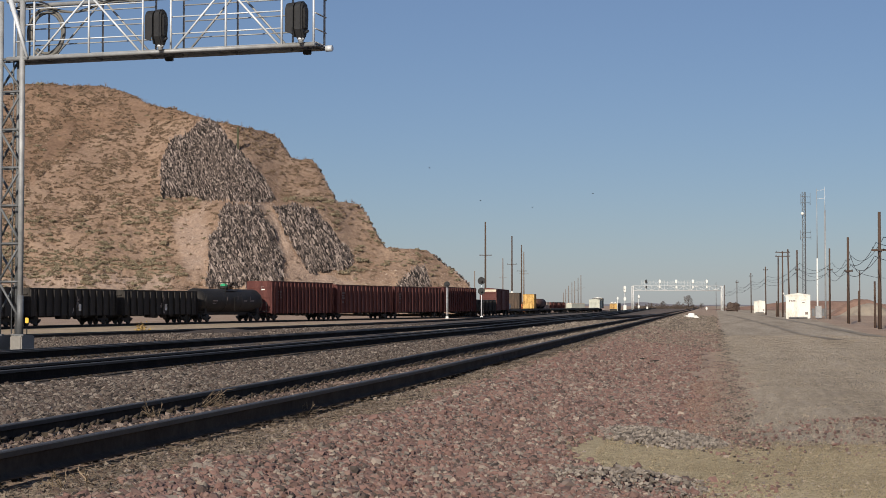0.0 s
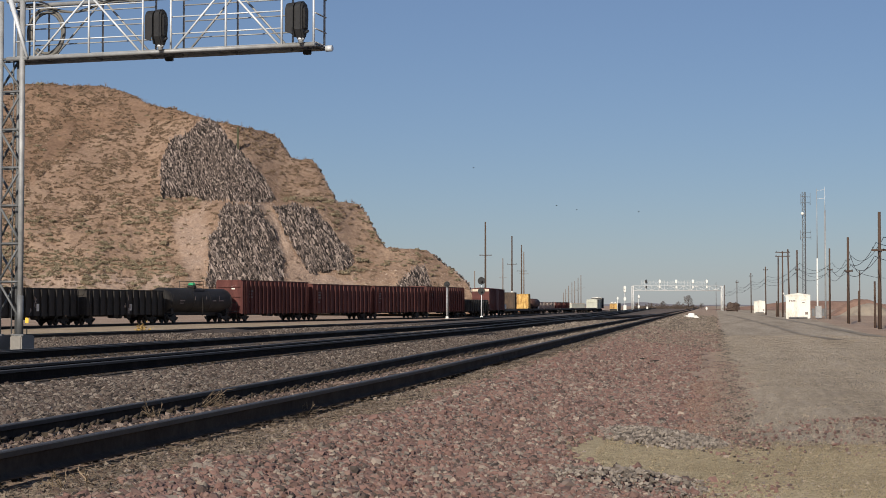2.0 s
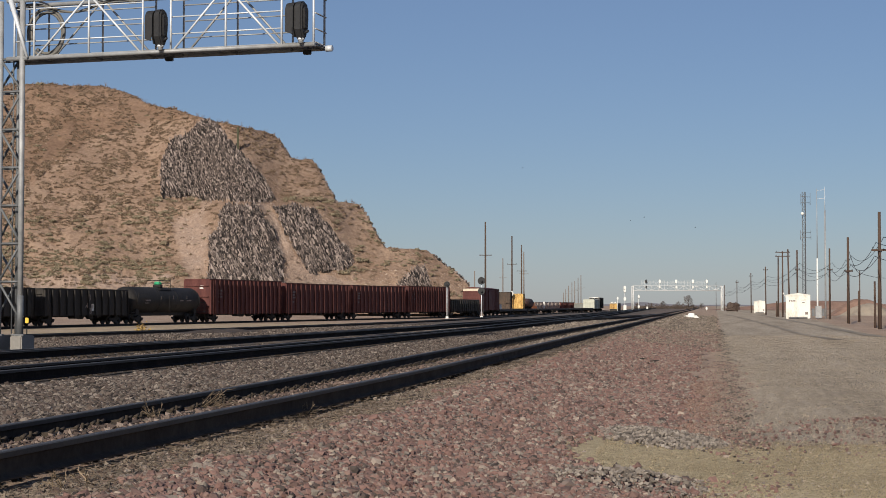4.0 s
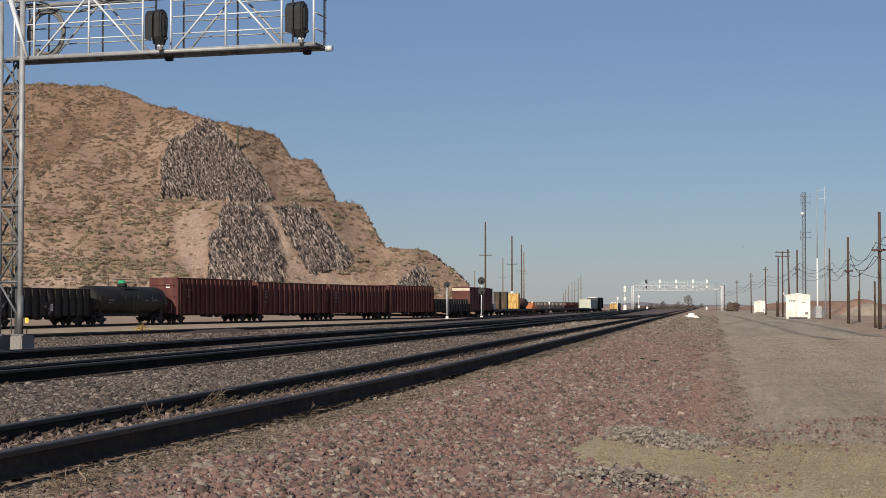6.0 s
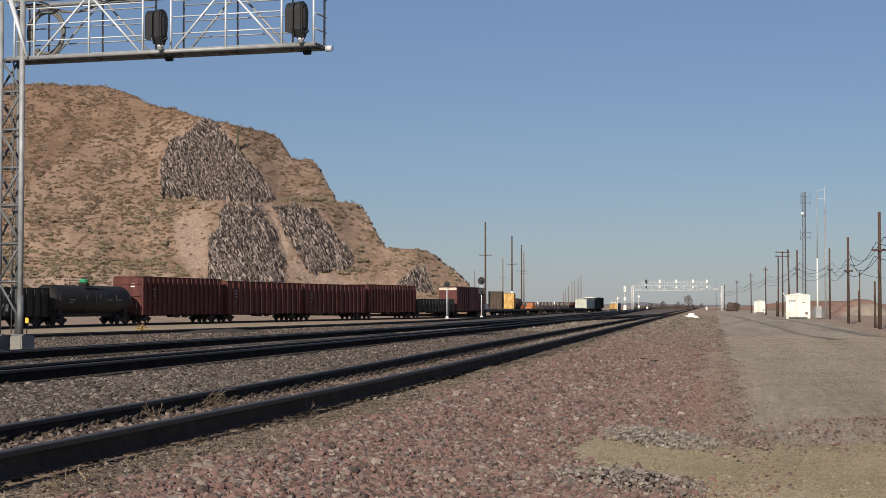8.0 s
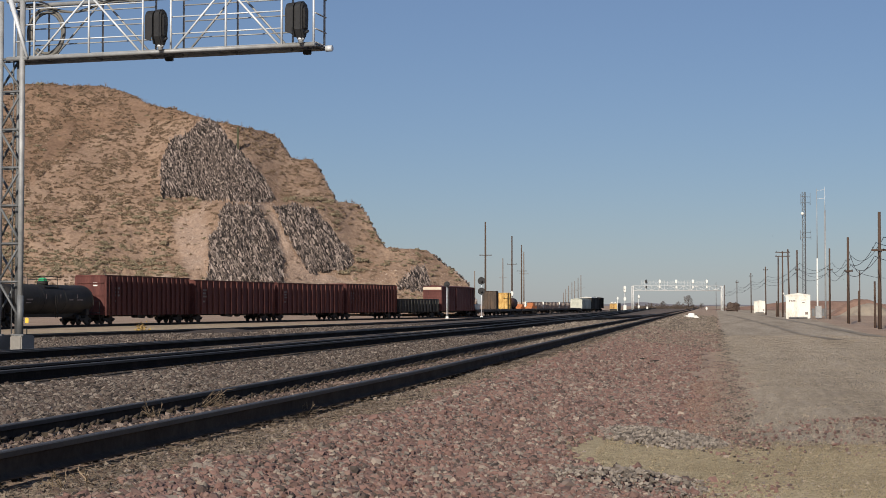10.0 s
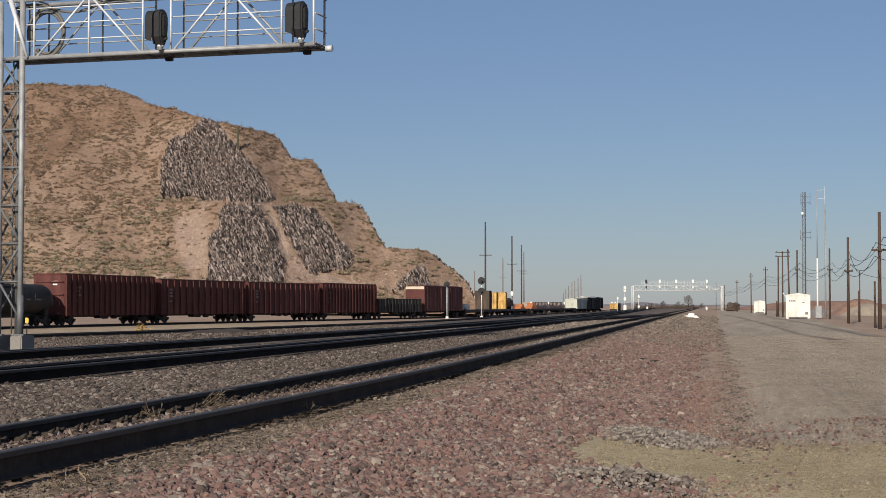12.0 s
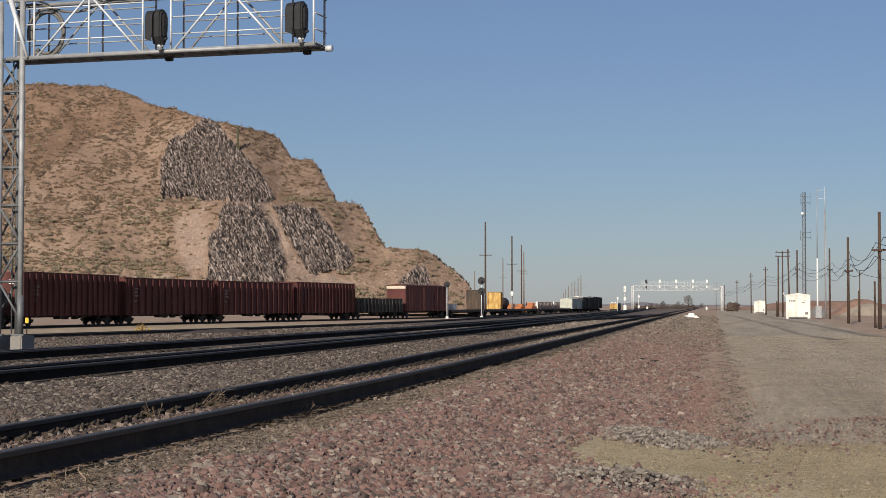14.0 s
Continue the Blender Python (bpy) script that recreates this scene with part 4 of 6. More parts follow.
    for r, sh in ((0.72, 0.0), (0.62, 0.06)):
        loop = []
        for q in range(40):
            a = radians(200 - 330 * q / 39)
            c = origin + ax * (1.15 + math.cos(a) * r * 0.85) + bk * (0.3 + sh)
            loop.append(loc(c, zb + 0.8 + math.sin(a) * r))
        part("cable_loop", path_tube(loop, 0.05), M["cable"], g, "grey coiled cable")
    ledge = [loc(origin + ax * d + bk * 0.2, zt - 0.25 + 0.15 * math.sin(d * 2.2)) for d in np.linspace(0, 4.2, 30)]
    part("cable", path_tube(ledge, 0.04), M["cable"], g)
    for a, b in ((0.0, -0.05), (0.72, 0.1)):
        p = base + ax * a + bk * b
        blk = empty("concrete_pier", pose(p.x, p.y, 0.0, 0, 0, -16.8), "weathered concrete pier under the gantry mast", "foundation", "gantry piers")
        part("block", box(bmesh.new(), -0.2, 0.2, -0.25, 0.5, -0.3, 0.7, 0.03), M["concrete"], blk)
    head = -114
    for d in (5.02, 9.43):
        p = origin + ax * d - bk * 0.12
        hooded_head(pose(p.x, p.y, zb - 0.08, 0, 0, head), 2, "black signal head with two hooded lamps on the gantry")


def pole_at(x, y, top, r, arms, label, name="utility_pole", material="pole", lean=0.0, group="poles along the road"):
    z = ground_z(x, y)
    ob = empty(name, pose(x, y, z, 0, lean, 0), label, "utility pole", group)
    part("shaft", tube(bmesh.new(), (0, 0, -0.4), (0, 0, top - z), r, r * 0.72, 12), M[material], ob)
    for za, half in arms:
        arm = part("crossarm", box(bmesh.new(), -half, half, -r - 0.1, -r + 0.02, za - z - 0.06, za - z + 0.06, 0.01), M[material], ob)
        for q in (-0.85, 0.85):
            part("insulator", tube(bmesh.new(), (half * q, -r - 0.04, za - z + 0.06), (half * q, -r - 0.04, za - z + 0.2), 0.04, 0.025, 8), M["glass"], arm)
    return ob


ROAD_POLES = [
    (27.69, 104, 7.55, 0.129, ((5.11, 0.55),)),
    (34.61, 140, 7.44, 0.129, ((4.54, 0.35),)),
    (43.4, 184, 8.01, 0.122, ((5.6, 0.3),)),
    (43.24, 200, 8.36, 0.122, ((5.94, 0.3),)),
    (44.81, 212, 8.91, 0.122, ()),
    (47.03, 230, 8.5, 0.116, ()),
    (47.25, 228, 9.15, 0.116, ((9.0, 1.0), (8.45, 1.05))),
    (54.15, 275, 8.14, 0.116, ((7.57, 0.4),)),
    (62.02, 330, 8.09, 0.116, ((7.52, 0.4),)),
    (72.26, 403, 7.85, 0.116, ((7.3, 0.4),)),
    (84.83, 494, 7.73, 0.116, ()),
    (86.61, 520, 8.95, 0.095, ()),
    (38.12, 150, 4.76, 0.061, ()),
    (38.02, 150, 2.94, 0.082, ()),
    (29.51, 112, 3.26, 0.088, ()),
]
YARD_POLES = [
    (8.02, 310, 17.42, 0.2, 11.11, 1.2),
    (15.78, 375, 17.51, 0.2, 11.04, 1.2),
    (20.32, 424, 17.24, 0.2, 10.52, 1.3),
    (22.98, 466, 16.87, 0.2, 10.6, 1.3),
    (19.01, 520, 16.66, 0.2, 10.39, 1.2),
    (10.04, 520, 12.54, 0.2, 0, 0),
    (58.9, 700, 14.63, 0.22, 9.08, 1.6),
    (62.63, 760, 14.44, 0.22, 9.2, 1.6),
    (65.88, 820, 13.76, 0.22, 8.95, 1.6),
    (70.76, 900, 14.32, 0.25, 9.05, 1.7),
    (75.02, 980, 13.43, 0.25, 8.7, 1.7),
    (80.81, 1080, 12.4, 0.25, 7.93, 1.7),
    (88.14, 1200, 11.12, 0.3, 6.98, 1.8),
]


def wire(a, b, sag, r=0.02, label="black overhead cable slung between poles"):
    a, b = Vector(a), Vector(b)
    pts = [a.lerp(b, t) - Vector((0, 0, sag * 4 * t * (1 - t))) for t in [k / 14 for k in range(15)]]
    ob = part("overhead_wire", path_tube(pts, r, 5), M["wire"], None)
    tagged(ob, label, "cable", "wires between the poles")


def hut(x, y, w, d, h, turn, vents):
    z = ground_z(x, y)
    ob = empty("equipment_hut", pose(x, y, z, 0, 0, turn), "white steel equipment hut with a low peaked roof", "hut", "equipment huts")
    part("body", box(bmesh.new(), -w / 2, w / 2, -d / 2, d / 2, 0.22, h - 0.28, 0.02), M["hutpaint"], ob)
    bm = bmesh.new()
    v = [bm.verts.new(p) for yy in (-d / 2 - 0.08, d / 2 + 0.08) for p in ((-w / 2 - 0.08, yy, h - 0.3), (-w / 2 - 0.08, yy, h - 0.22), (0, yy, h), (w / 2 + 0.08, yy, h - 0.22), (w / 2 + 0.08, yy, h - 0.3))]
    for k in range(5):
        bm.faces.new((v[k], v[(k + 1) % 5], v[5 + (k + 1) % 5], v[5 + k]))
    bm.faces.new(v[:5][::-1])
    bm.faces.new(v[5:])
    bmesh.ops.recalc_face_normals(bm, faces=bm.faces)
    part("roof", bm, M["hutpaint"], ob)
    for sx in (-1, 1):
        part("corner_post", box(bmesh.new(), sx * w / 2 - 0.05, sx * w / 2 + 0.05, -d / 2 - 0.04, -d / 2 + 0.02, 0.1, h - 0.3, 0.01), M["hutpaint"], ob)
        for sy in (-1, 1):
            part("foot", box(bmesh.new(), sx * (w / 2 - 0.15) - 0.12, sx * (w / 2 - 0.15) + 0.12, sy * (d / 2 - 0.15) - 0.12, sy * (d / 2 - 0.15) + 0.12, -0.4, 0.22), M["hutpaint"], ob)
    door = part("door", box(bmesh.new(), -w * 0.42, -w * 0.06, -d / 2 - 0.03, -d / 2 - 0.005, 0.35, h - 0.5, 0.008), M["hutpaint"], ob)
    part("handle", box(bmesh.new(), -w * 0.1, -w * 0.08, -d / 2 - 0.07, -d / 2 - 0.03, 1.15, 1.35), M["galv_dark"], door)
    for x in (w * 0.0, w * 0.25, w * 0.46):
        part("panel_seam", box(bmesh.new(), x - 0.012, x + 0.012, -d / 2 - 0.016, -d / 2 - 0.002, 0.3, h - 0.35), M["hutpaint"], ob)
    part("skid", box(bmesh.new(), -w / 2, w / 2, -d / 2 + 0.1, -d / 2 + 0.2, 0.12, 0.218, 0.01), M["galv_dark"], ob)
    part("vent", box(bmesh.new(), w * 0.3, w * 0.42, -d / 2 - 0.03, -d / 2 - 0.004, 0.5, 0.8, 0.01), M["faded"], ob, "small grey louvred vent")
    if vents:
        for k in range(4):
            part("sign_bar", box(bmesh.new(), -w * 0.38 + k * 0.2, -w * 0.38 + k * 0.2 + 0.14, -d / 2 - 0.038, -d / 2 - 0.031, h - 1.02, h - 0.84), M["faded"], ob)
        part("sign_bar", box(bmesh.new(), w * 0.14, w * 0.32, -d / 2 - 0.02, -d / 2 - 0.004, h - 0.86, h - 0.8), M["faded"], ob)
        part("sign_bar", box(bmesh.new(), w * 0.16, w * 0.28, -d / 2 - 0.02, -d / 2 - 0.004, h - 1.2, h - 1.08), M["faded"], ob)
        part("lamp_bracket", tube(bmesh.new(), (-w / 2 - 0.05, -d / 2, h - 0.5), (-w / 2 - 0.3, -d / 2, h - 0.1), 0.03, n=6), M["hutpaint"], ob)
        part("lamp", box(bmesh.new(), -w / 2 - 0.38, -w / 2 - 0.22, -d / 2 - 0.1, -d / 2 + 0.1, h - 0.1, h + 0.05, 0.02), M["hutpaint"], ob)
    return ob


def lattice_tower(x, y, top):
    z = ground_z(x, y)
    ob = empty("radio_tower", pose(x, y, z, 0, 0, 20), "slim grey lattice radio tower with antennas", "tower")
    h = top - z
    ring = [(math.cos(a) * 0.36, math.sin(a) * 0.36) for a in (0.3, 0.3 + math.tau / 3, 0.3 + 2 * math.tau / 3)]
    for cx, cy in ring:
        part("leg", tube(bmesh.new(), (cx, cy, -0.5), (cx, cy, h), 0.06, n=6), M["galv_dark"], ob)
    bays = 28
    for k in range(bays):
        bm = bmesh.new()
        for i in range(3):
            a, b = ring[i], ring[(i + 1) % 3]
            tube(bm, (*a, h * k / bays), (*b, h * (k + 1) / bays), 0.028, n=4)
            tube(bm, (*a, h * k / bays), (*b, h * k / bays), 0.025, n=4)
        part("bay_brace", bm, M["galv_dark"], ob)
    for zz, half in ((h - 0.9, 1.0), (h - 2.0, 1.0), (h - 7.4, 1.1), (h - 8.4, 1.1)):
        part("antenna_boom", tube(bmesh.new(), (-half, -0.45, zz), (half, -0.45, zz), 0.04, n=6), M["galv_dark"], ob)
    for xx, z0, z1 in ((-1.0, h - 2.4, h - 0.4), (1.0, h - 2.4, h - 0.2), (-1.1, h - 8.8, h - 7.0), (1.1, h - 8.8, h - 6.9)):
        part("antenna", tube(bmesh.new(), (xx, -0.45, z0), (xx, -0.45, z1), 0.035, n=6), M["galv_dark"], ob)
    bm = bmesh.new()
    lathe(bm, [(-0.25, 0.12), (-0.1, 0.28), (0.0, 0.3), (0.02, 0.28)], 16, "y", (-0.7, -0.5, h - 4.0))
    part("dish", bm, M["white"], ob, "small white dish")
    return ob


def antenna_mast():
    x, y = 43.4, 190
    z = ground_z(x, y)
    ob = empty("antenna_mast", pose(x, y, z), "white steel antenna mast with thin whip aerials", "antenna")
    part("lower_tube", tube(bmesh.new(), (0, 0, -0.4), (0, 0, 7.0), 0.11, 0.09, 12), M["white"], ob)
    part("upper_tube", tube(bmesh.new(), (0, 0, 7.0), (0, 0, 15.1), 0.06, 0.03, 8), M["galv"], ob)
    part("stay", tube(bmesh.new(), (0.93, 0, 0), (0.93, 0, 12.6), 0.1, 0.08, 8), M["galv"], ob)
    part("whip", tube(bmesh.new(), (0.93, 0, 12.6), (0.93, 0, 15.3), 0.04, 0.02, 6), M["galv_bright"], ob)
    for zz in (13.9, 14.9):
        part("bracket", tube(bmesh.new(), (0, 0, zz), (0.93, 0, zz + 0.1), 0.025, n=6), M["galv_bright"], ob)
    part("cabinet", box(bmesh.new(), -0.35, 0.35, -0.5, -0.2, 0.1, 1.5, 0.02), M["galv"], ob, "grey cabinet at the foot")
    for dx in (-0.55, 0.6):
        part("meter", box(bmesh.new(), dx - 0.14, dx + 0.14, -0.3, -0.1, 0.3, 1.2, 0.02), M["galv_dark"], ob)


def yard_signal(x, y, z, top, discs, label):
    ob = empty("yard_signal", pose(x, y, z), label, "railway signal", "yard signals")
    part("mast", tube(bmesh.new(), (0, 0, 0), (0, 0, top - 0.3), 0.085, 0.075, 12), M["galv_bright"], ob)
    part("base_box", box(bmesh.new(), -0.22, 0.22, -0.2, 0.2, -0.3, 0.35, 0.03), M["white"], ob)
    for zz, r in discs:
        bm = bmesh.new()
        lathe(bm, [(-0.16, r), (-0.19, r), (-0.2, r * 0.97)], 24, "y", (0, 0, zz))
        d = part("disc", bm, M["black"], ob, "round black signal disc")
        bm = bmesh.new()
        lathe(bm, [(-0.6, 0.17), (-0.2, 0.19)], 14, "y", (0, 0, zz))
        part("hood", bm, M["black"], d)
        part("case", box(bmesh.new(), -0.2, 0.2, -0.16, 0.25, zz - 0.25, zz + 0.25, 0.05), M["black"], ob)
    bm = bmesh.new()
    tube(bm, (0.28, 0.15, 0), (0.28, 0.15, top - 0.6), 0.02, n=5)
    for k in range(int(top / 0.5)):
        tube(bm, (0.05, 0.1, 0.3 + k * 0.45), (0.28, 0.15, 0.3 + k * 0.45), 0.015, n=5)
    part("ladder", bm, M["galv_dark"], ob)


def far_bridge():
    y = 509
    x0, x1 = 58.96, 86.7
    ob = empty("signal_bridge", pose(x0, y, -0.3), "pale steel signal bridge spanning the far tracks", "signal bridge")
    w = x1 - x0
    zb, zt = 6.6, 8.0
    for x in (0, w):
        for dx in (-0.25, 0.25):
            for dy in (0, 1.0):
                part("leg", tube(bmesh.new(), (x + dx, dy, 0), (x + dx, dy, zt), 0.12, n=6), M["galv_pale"], ob)
        bm = bmesh.new()
        for k in range(8):
            a = -0.25 if k % 2 else 0.25
            tube(bm, (x + a, 0, k * zt / 8), (x - a, 0, (k + 1) * zt / 8), 0.06, n=4)
        part("leg_brace", bm, M["galv_pale"], ob)
    for dy in (0, 1.0):
        for z in (zb, zt):
            part("chord", tube(bmesh.new(), (0, dy, z), (w, dy, z), 0.1, n=6), M["galv_pale"], ob)
        for k in range(14):
            part("post", tube(bmesh.new(), (w * k / 14, dy, zb), (w * k / 14, dy, zt), 0.045, n=4), M["galv_pale"], ob)
            u, v = (zb, zt) if k % 2 else (zt, zb)
            part("brace", tube(bmesh.new(), (w * k / 14, dy, u), (w * (k + 1) / 14, dy, v), 0.04, n=4), M["galv_pale"], ob)
    for z in (8.6, 9.1, 9.5):
        part("handrail", tube(bmesh.new(), (2.8, 0.5, z), (w - 4.5, 0.5, z), 0.04, n=4), M["galv_pale"], ob)
    for k in range(24):
        x = 2.8 + (w - 7.3) * k / 23
        part("baluster", tube(bmesh.new(), (x, 0.5, zt), (x, 0.5, 9.5), 0.03, n=4), M["galv_pale"], ob)
    for x, dark in ((4.1, True), (8.3, False), (13.4, False), (18.6, False), (22.9, False)):
        h = empty("bridge_signal", pose(x0 + x, y - 0.3, -0.3), "pair of signal heads on the far bridge, %s" % ("black" if dark else "sunlit white"), "signal head", "signal heads of the bridge")
        mt = M["black"] if dark else M["white"]
        for z, r in ((7.6, 0.3), (9.35, 0.42)):
            bm = bmesh.new()
            lathe(bm, [(-0.12, r * 0.9), (-0.1, r), (0.1, r), (0.14, r * 0.6)], 18, "y")
            bmesh.ops.scale(bm, vec=(0.8, 1, 1.5), verts=bm.verts)
            bmesh.ops.translate(bm, vec=(0, 0, z), verts=bm.verts)
            part("head", bm, mt, h)
        part("mast", tube(bmesh.new(), (0, 0.2, 6.2), (0, 0.2, 9.6), 0.07, n=6), M["galv_pale"], h)


def far_signal(x, y, heights, r, base):
    ob = empty("line_signal", pose(x, y, ground_z(x, y)), "sunlit white signal on a thin mast", "railway signal", "far line signals")
    part("mast", tube(bmesh.new(), (0, 0, -0.2), (0, 0, heights[0] + 0.5), 0.09, n=8), M["galv_pale"], ob)
    for z in heights:
        bm = bmesh.new()
        lathe(bm, [(-0.3, r * 0.8), (-0.25, r), (-0.1, r), (0.0, r * 0.5)], 16, "y")
        bmesh.ops.scale(bm, vec=(0.85, 1, 1.3), verts=bm.verts)
        bmesh.ops.translate(bm, vec=(0, 0, z), verts=bm.verts)
        part("head", bm, M["white"], ob)
    if base:
        part("case", box(bmesh.new(), -0.4, 0.4, -0.4, 0.4, -0.3, 1.7, 0.05), M["white"], ob)


build_gantry()
for row in ROAD_POLES:
    lean = -1.2 if row[1] == 212 else random.uniform(-0.3, 0.3)
    pole_at(*row, "tarred wooden utility pole in the dirt beside the road", lean=lean)
for x, y, top, r, za, half in YARD_POLES:
    # poles beyond 460 m take the haze-paled wood
    pole_at(x, y, top, r, ((za, half),) if half else (), "tall wooden line pole with one crossarm", "line_pole", "hazepole" if y > 460 else "pole", group="line poles behind the yard")
LINE = [ROAD_POLES[k] for k in (0, 1, 2, 3, 7, 8, 9, 10)]
for dz, dx in ((1.6, 0.3), (1.95, -0.2), (2.35, 0.25), (2.8, -0.3)):
    for p, q in zip(LINE, LINE[1:]):
        wire((p[0] + dx, p[1], p[2] - dz), (q[0] + dx, q[1], q[2] - dz), 0.9 if q[1] < 300 else 0.7)
    p = LINE[0]
    wire((p[0] + dx, p[1], p[2] - dz), (p[0] - 7.0 + dx, p[1] - 40, p[2] - dz), 0.8)
wire((ROAD_POLES[1][0], 140, 6.6), (ROAD_POLES[12][0], 150, 4.5), 0.4)
wire((ROAD_POLES[12][0], 150, 4.6), (ROAD_POLES[14][0] + 6, 118, 4.5), 0.7)
hut(42.4, 196, 2.75, 1.6, 3.05, -10, True)
hut(63.7, 330, 2.2, 1.4, 2.6, -10, False)
lattice_tower(66.2, 300, 22.4)
pole_at(46.8, 230, 2.2, 0.14, (), "short dark wooden post beside the hut", "post")
antenna_mast()
yard_signal(0.62, 255, -0.45, 5.6, ((5.35, 0.45),), "slim white mast with one round black signal disc")
yard_signal(6.28, 268, -0.45, 6.2, ((6.1, 0.62), (4.4, 0.58)), "slim white mast with two round black signal discs")
far_bridge()
for x, y, hs, r, b in ((49.9, 450, (6.4, 5.7, 3.4), 0.45, True), (47.9, 450, (3.6,), 0.32, False), (53.7, 450, (3.6, 0.9), 0.36, False), (14.72, 350, (4.6,), 0.4, False), (75.5, 470, (0.6,), 0.35, False), (58.5, 470, (0.5,), 0.3, False)):
    far_signal(x, y, hs, r, b)


# ---- parked stock and heaps far off ----
def parked_wagon(x, y, heading, side=M["brown"], label="parked yellow and brown covered wagon", end=M["yellow"]):
    ob = empty("parked_wagon", pose(x, y, -0.4, 0, 0, heading), label, "railway wagon")
    part("body", box(bmesh.new(), -5, 5, -1.15, 1.15, 0.9, 2.55, 0.05), side, ob)
    part("end_panel", box(bmesh.new(), -5.08, -5.01, -1.15, 1.15, 0.9, 2.45, 0.02), end, ob)
    part("roof", box(bmesh.new(), -5.1, 5.1, -1.2, 1.2, 2.55, 2.8, 0.1), M["band"], ob)
    for xx in (-4, 4):
        part("bogie", box(bmesh.new(), xx - 1.2, xx + 1.2, -1.1, 1.1, 0, 1.0, 0.1), M["truck"], ob)
    for y in (-0.5, 0.5):
        part("roof_vent", tube(bmesh.new(), (-4.7, y, 2.75), (-4.7, y, 3.05), 0.32, 0.22, 12), M["white"], ob)


parked_wagon(52.0, 495, 78)
parked_wagon(50.2, 620, 55, M["cargrey"], "parked blue-grey covered wagon", M["cargrey"])


def heap(name, x, y, rx, ry, h, material, label, category, seed, rough=0.12, n=48):
    """A mound of loose stuff with an uneven foot and top."""
    verts, faces = [], []
    rings = 14
    z0 = ground_z(x, y) - 0.1
    for j in range(rings + 1):
        r = 1 - j / rings
        for k in range(n):
            a = k * math.tau / n
            wob = 1 + rough * 2 * fbm((math.cos(a) * 1.5, math.sin(a) * 1.5, seed))
            px, py = x + math.cos(a) * rx * r * wob, y + math.sin(a) * ry * r * wob
            hh = h * (0.5 + 0.5 * math.cos(math.pi * min(1.0, r) ** 1.2))
            hh *= 1 + rough * fbm((px * 0.8 / max(0.4, rx * 0.3), py * 0.8 / max(0.4, rx * 0.3), seed + 3))
            verts.append((px, py, z0 + hh))
    for j in range(rings):
        for k in range(n):
            faces.append((j * n + k, j * n + (k + 1) % n, (j + 1) * n + (k + 1) % n, (j + 1) * n + k))
    ob = new(name, link_mesh(name, verts, faces, material, True))
    return tagged(ob, label, category)


M["mound"] = surface("reddish_dirt", [(0.17, 0.1, 0.075), (0.25, 0.155, 0.115), (0.33, 0.22, 0.165)], 0.95, 0.2, 0, 0.6, 4, 0.2, space="Object")
M["mound_pale"] = surface("pale_dirt", [(0.24, 0.195, 0.15), (0.3, 0.25, 0.195), (0.37, 0.31, 0.245)], 0.95, 0.2, 0, 0.6, 4, 0.2)
heap("dirt_mound", 60.0, 235, 5.5, 6, 2.4, M["mound"], "reddish brown dirt mound beside the road", "mound", 1)
heap("dirt_mound", 57.5, 222, 4.6, 4, 1.7, M["mound_pale"], "pale dirt mound in front of a darker one", "mound", 2)
heap("dirt_mound", 72.0, 260, 10, 8, 1.6, M["mound"], "long low reddish dirt mound", "mound", 4)
heap("dirt_bank", 128.0, 540, 42, 14, 3.0, M["mound"], "long low reddish dirt bank far off", "bank", 6)
M["dark_dirt"] = surface("dark_cinders", [(0.03, 0.022, 0.018), (0.06, 0.045, 0.037), (0.12, 0.092, 0.075)], 0.95, 1.0, 0, 0.6, 8, 0.1)
# distance haze is mixed into the hills' own grey
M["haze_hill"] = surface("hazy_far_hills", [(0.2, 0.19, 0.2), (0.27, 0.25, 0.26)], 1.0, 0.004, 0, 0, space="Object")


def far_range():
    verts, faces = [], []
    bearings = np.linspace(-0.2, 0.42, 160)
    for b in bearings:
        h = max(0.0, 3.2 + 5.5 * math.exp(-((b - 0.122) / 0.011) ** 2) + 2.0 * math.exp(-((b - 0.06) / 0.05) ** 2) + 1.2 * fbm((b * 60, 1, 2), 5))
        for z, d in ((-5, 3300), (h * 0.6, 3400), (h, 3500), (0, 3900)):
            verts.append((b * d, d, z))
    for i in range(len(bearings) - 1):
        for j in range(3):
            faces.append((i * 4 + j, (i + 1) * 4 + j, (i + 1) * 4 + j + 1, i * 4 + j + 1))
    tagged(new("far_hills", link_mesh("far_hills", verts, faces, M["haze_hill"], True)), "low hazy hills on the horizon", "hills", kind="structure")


far_range()


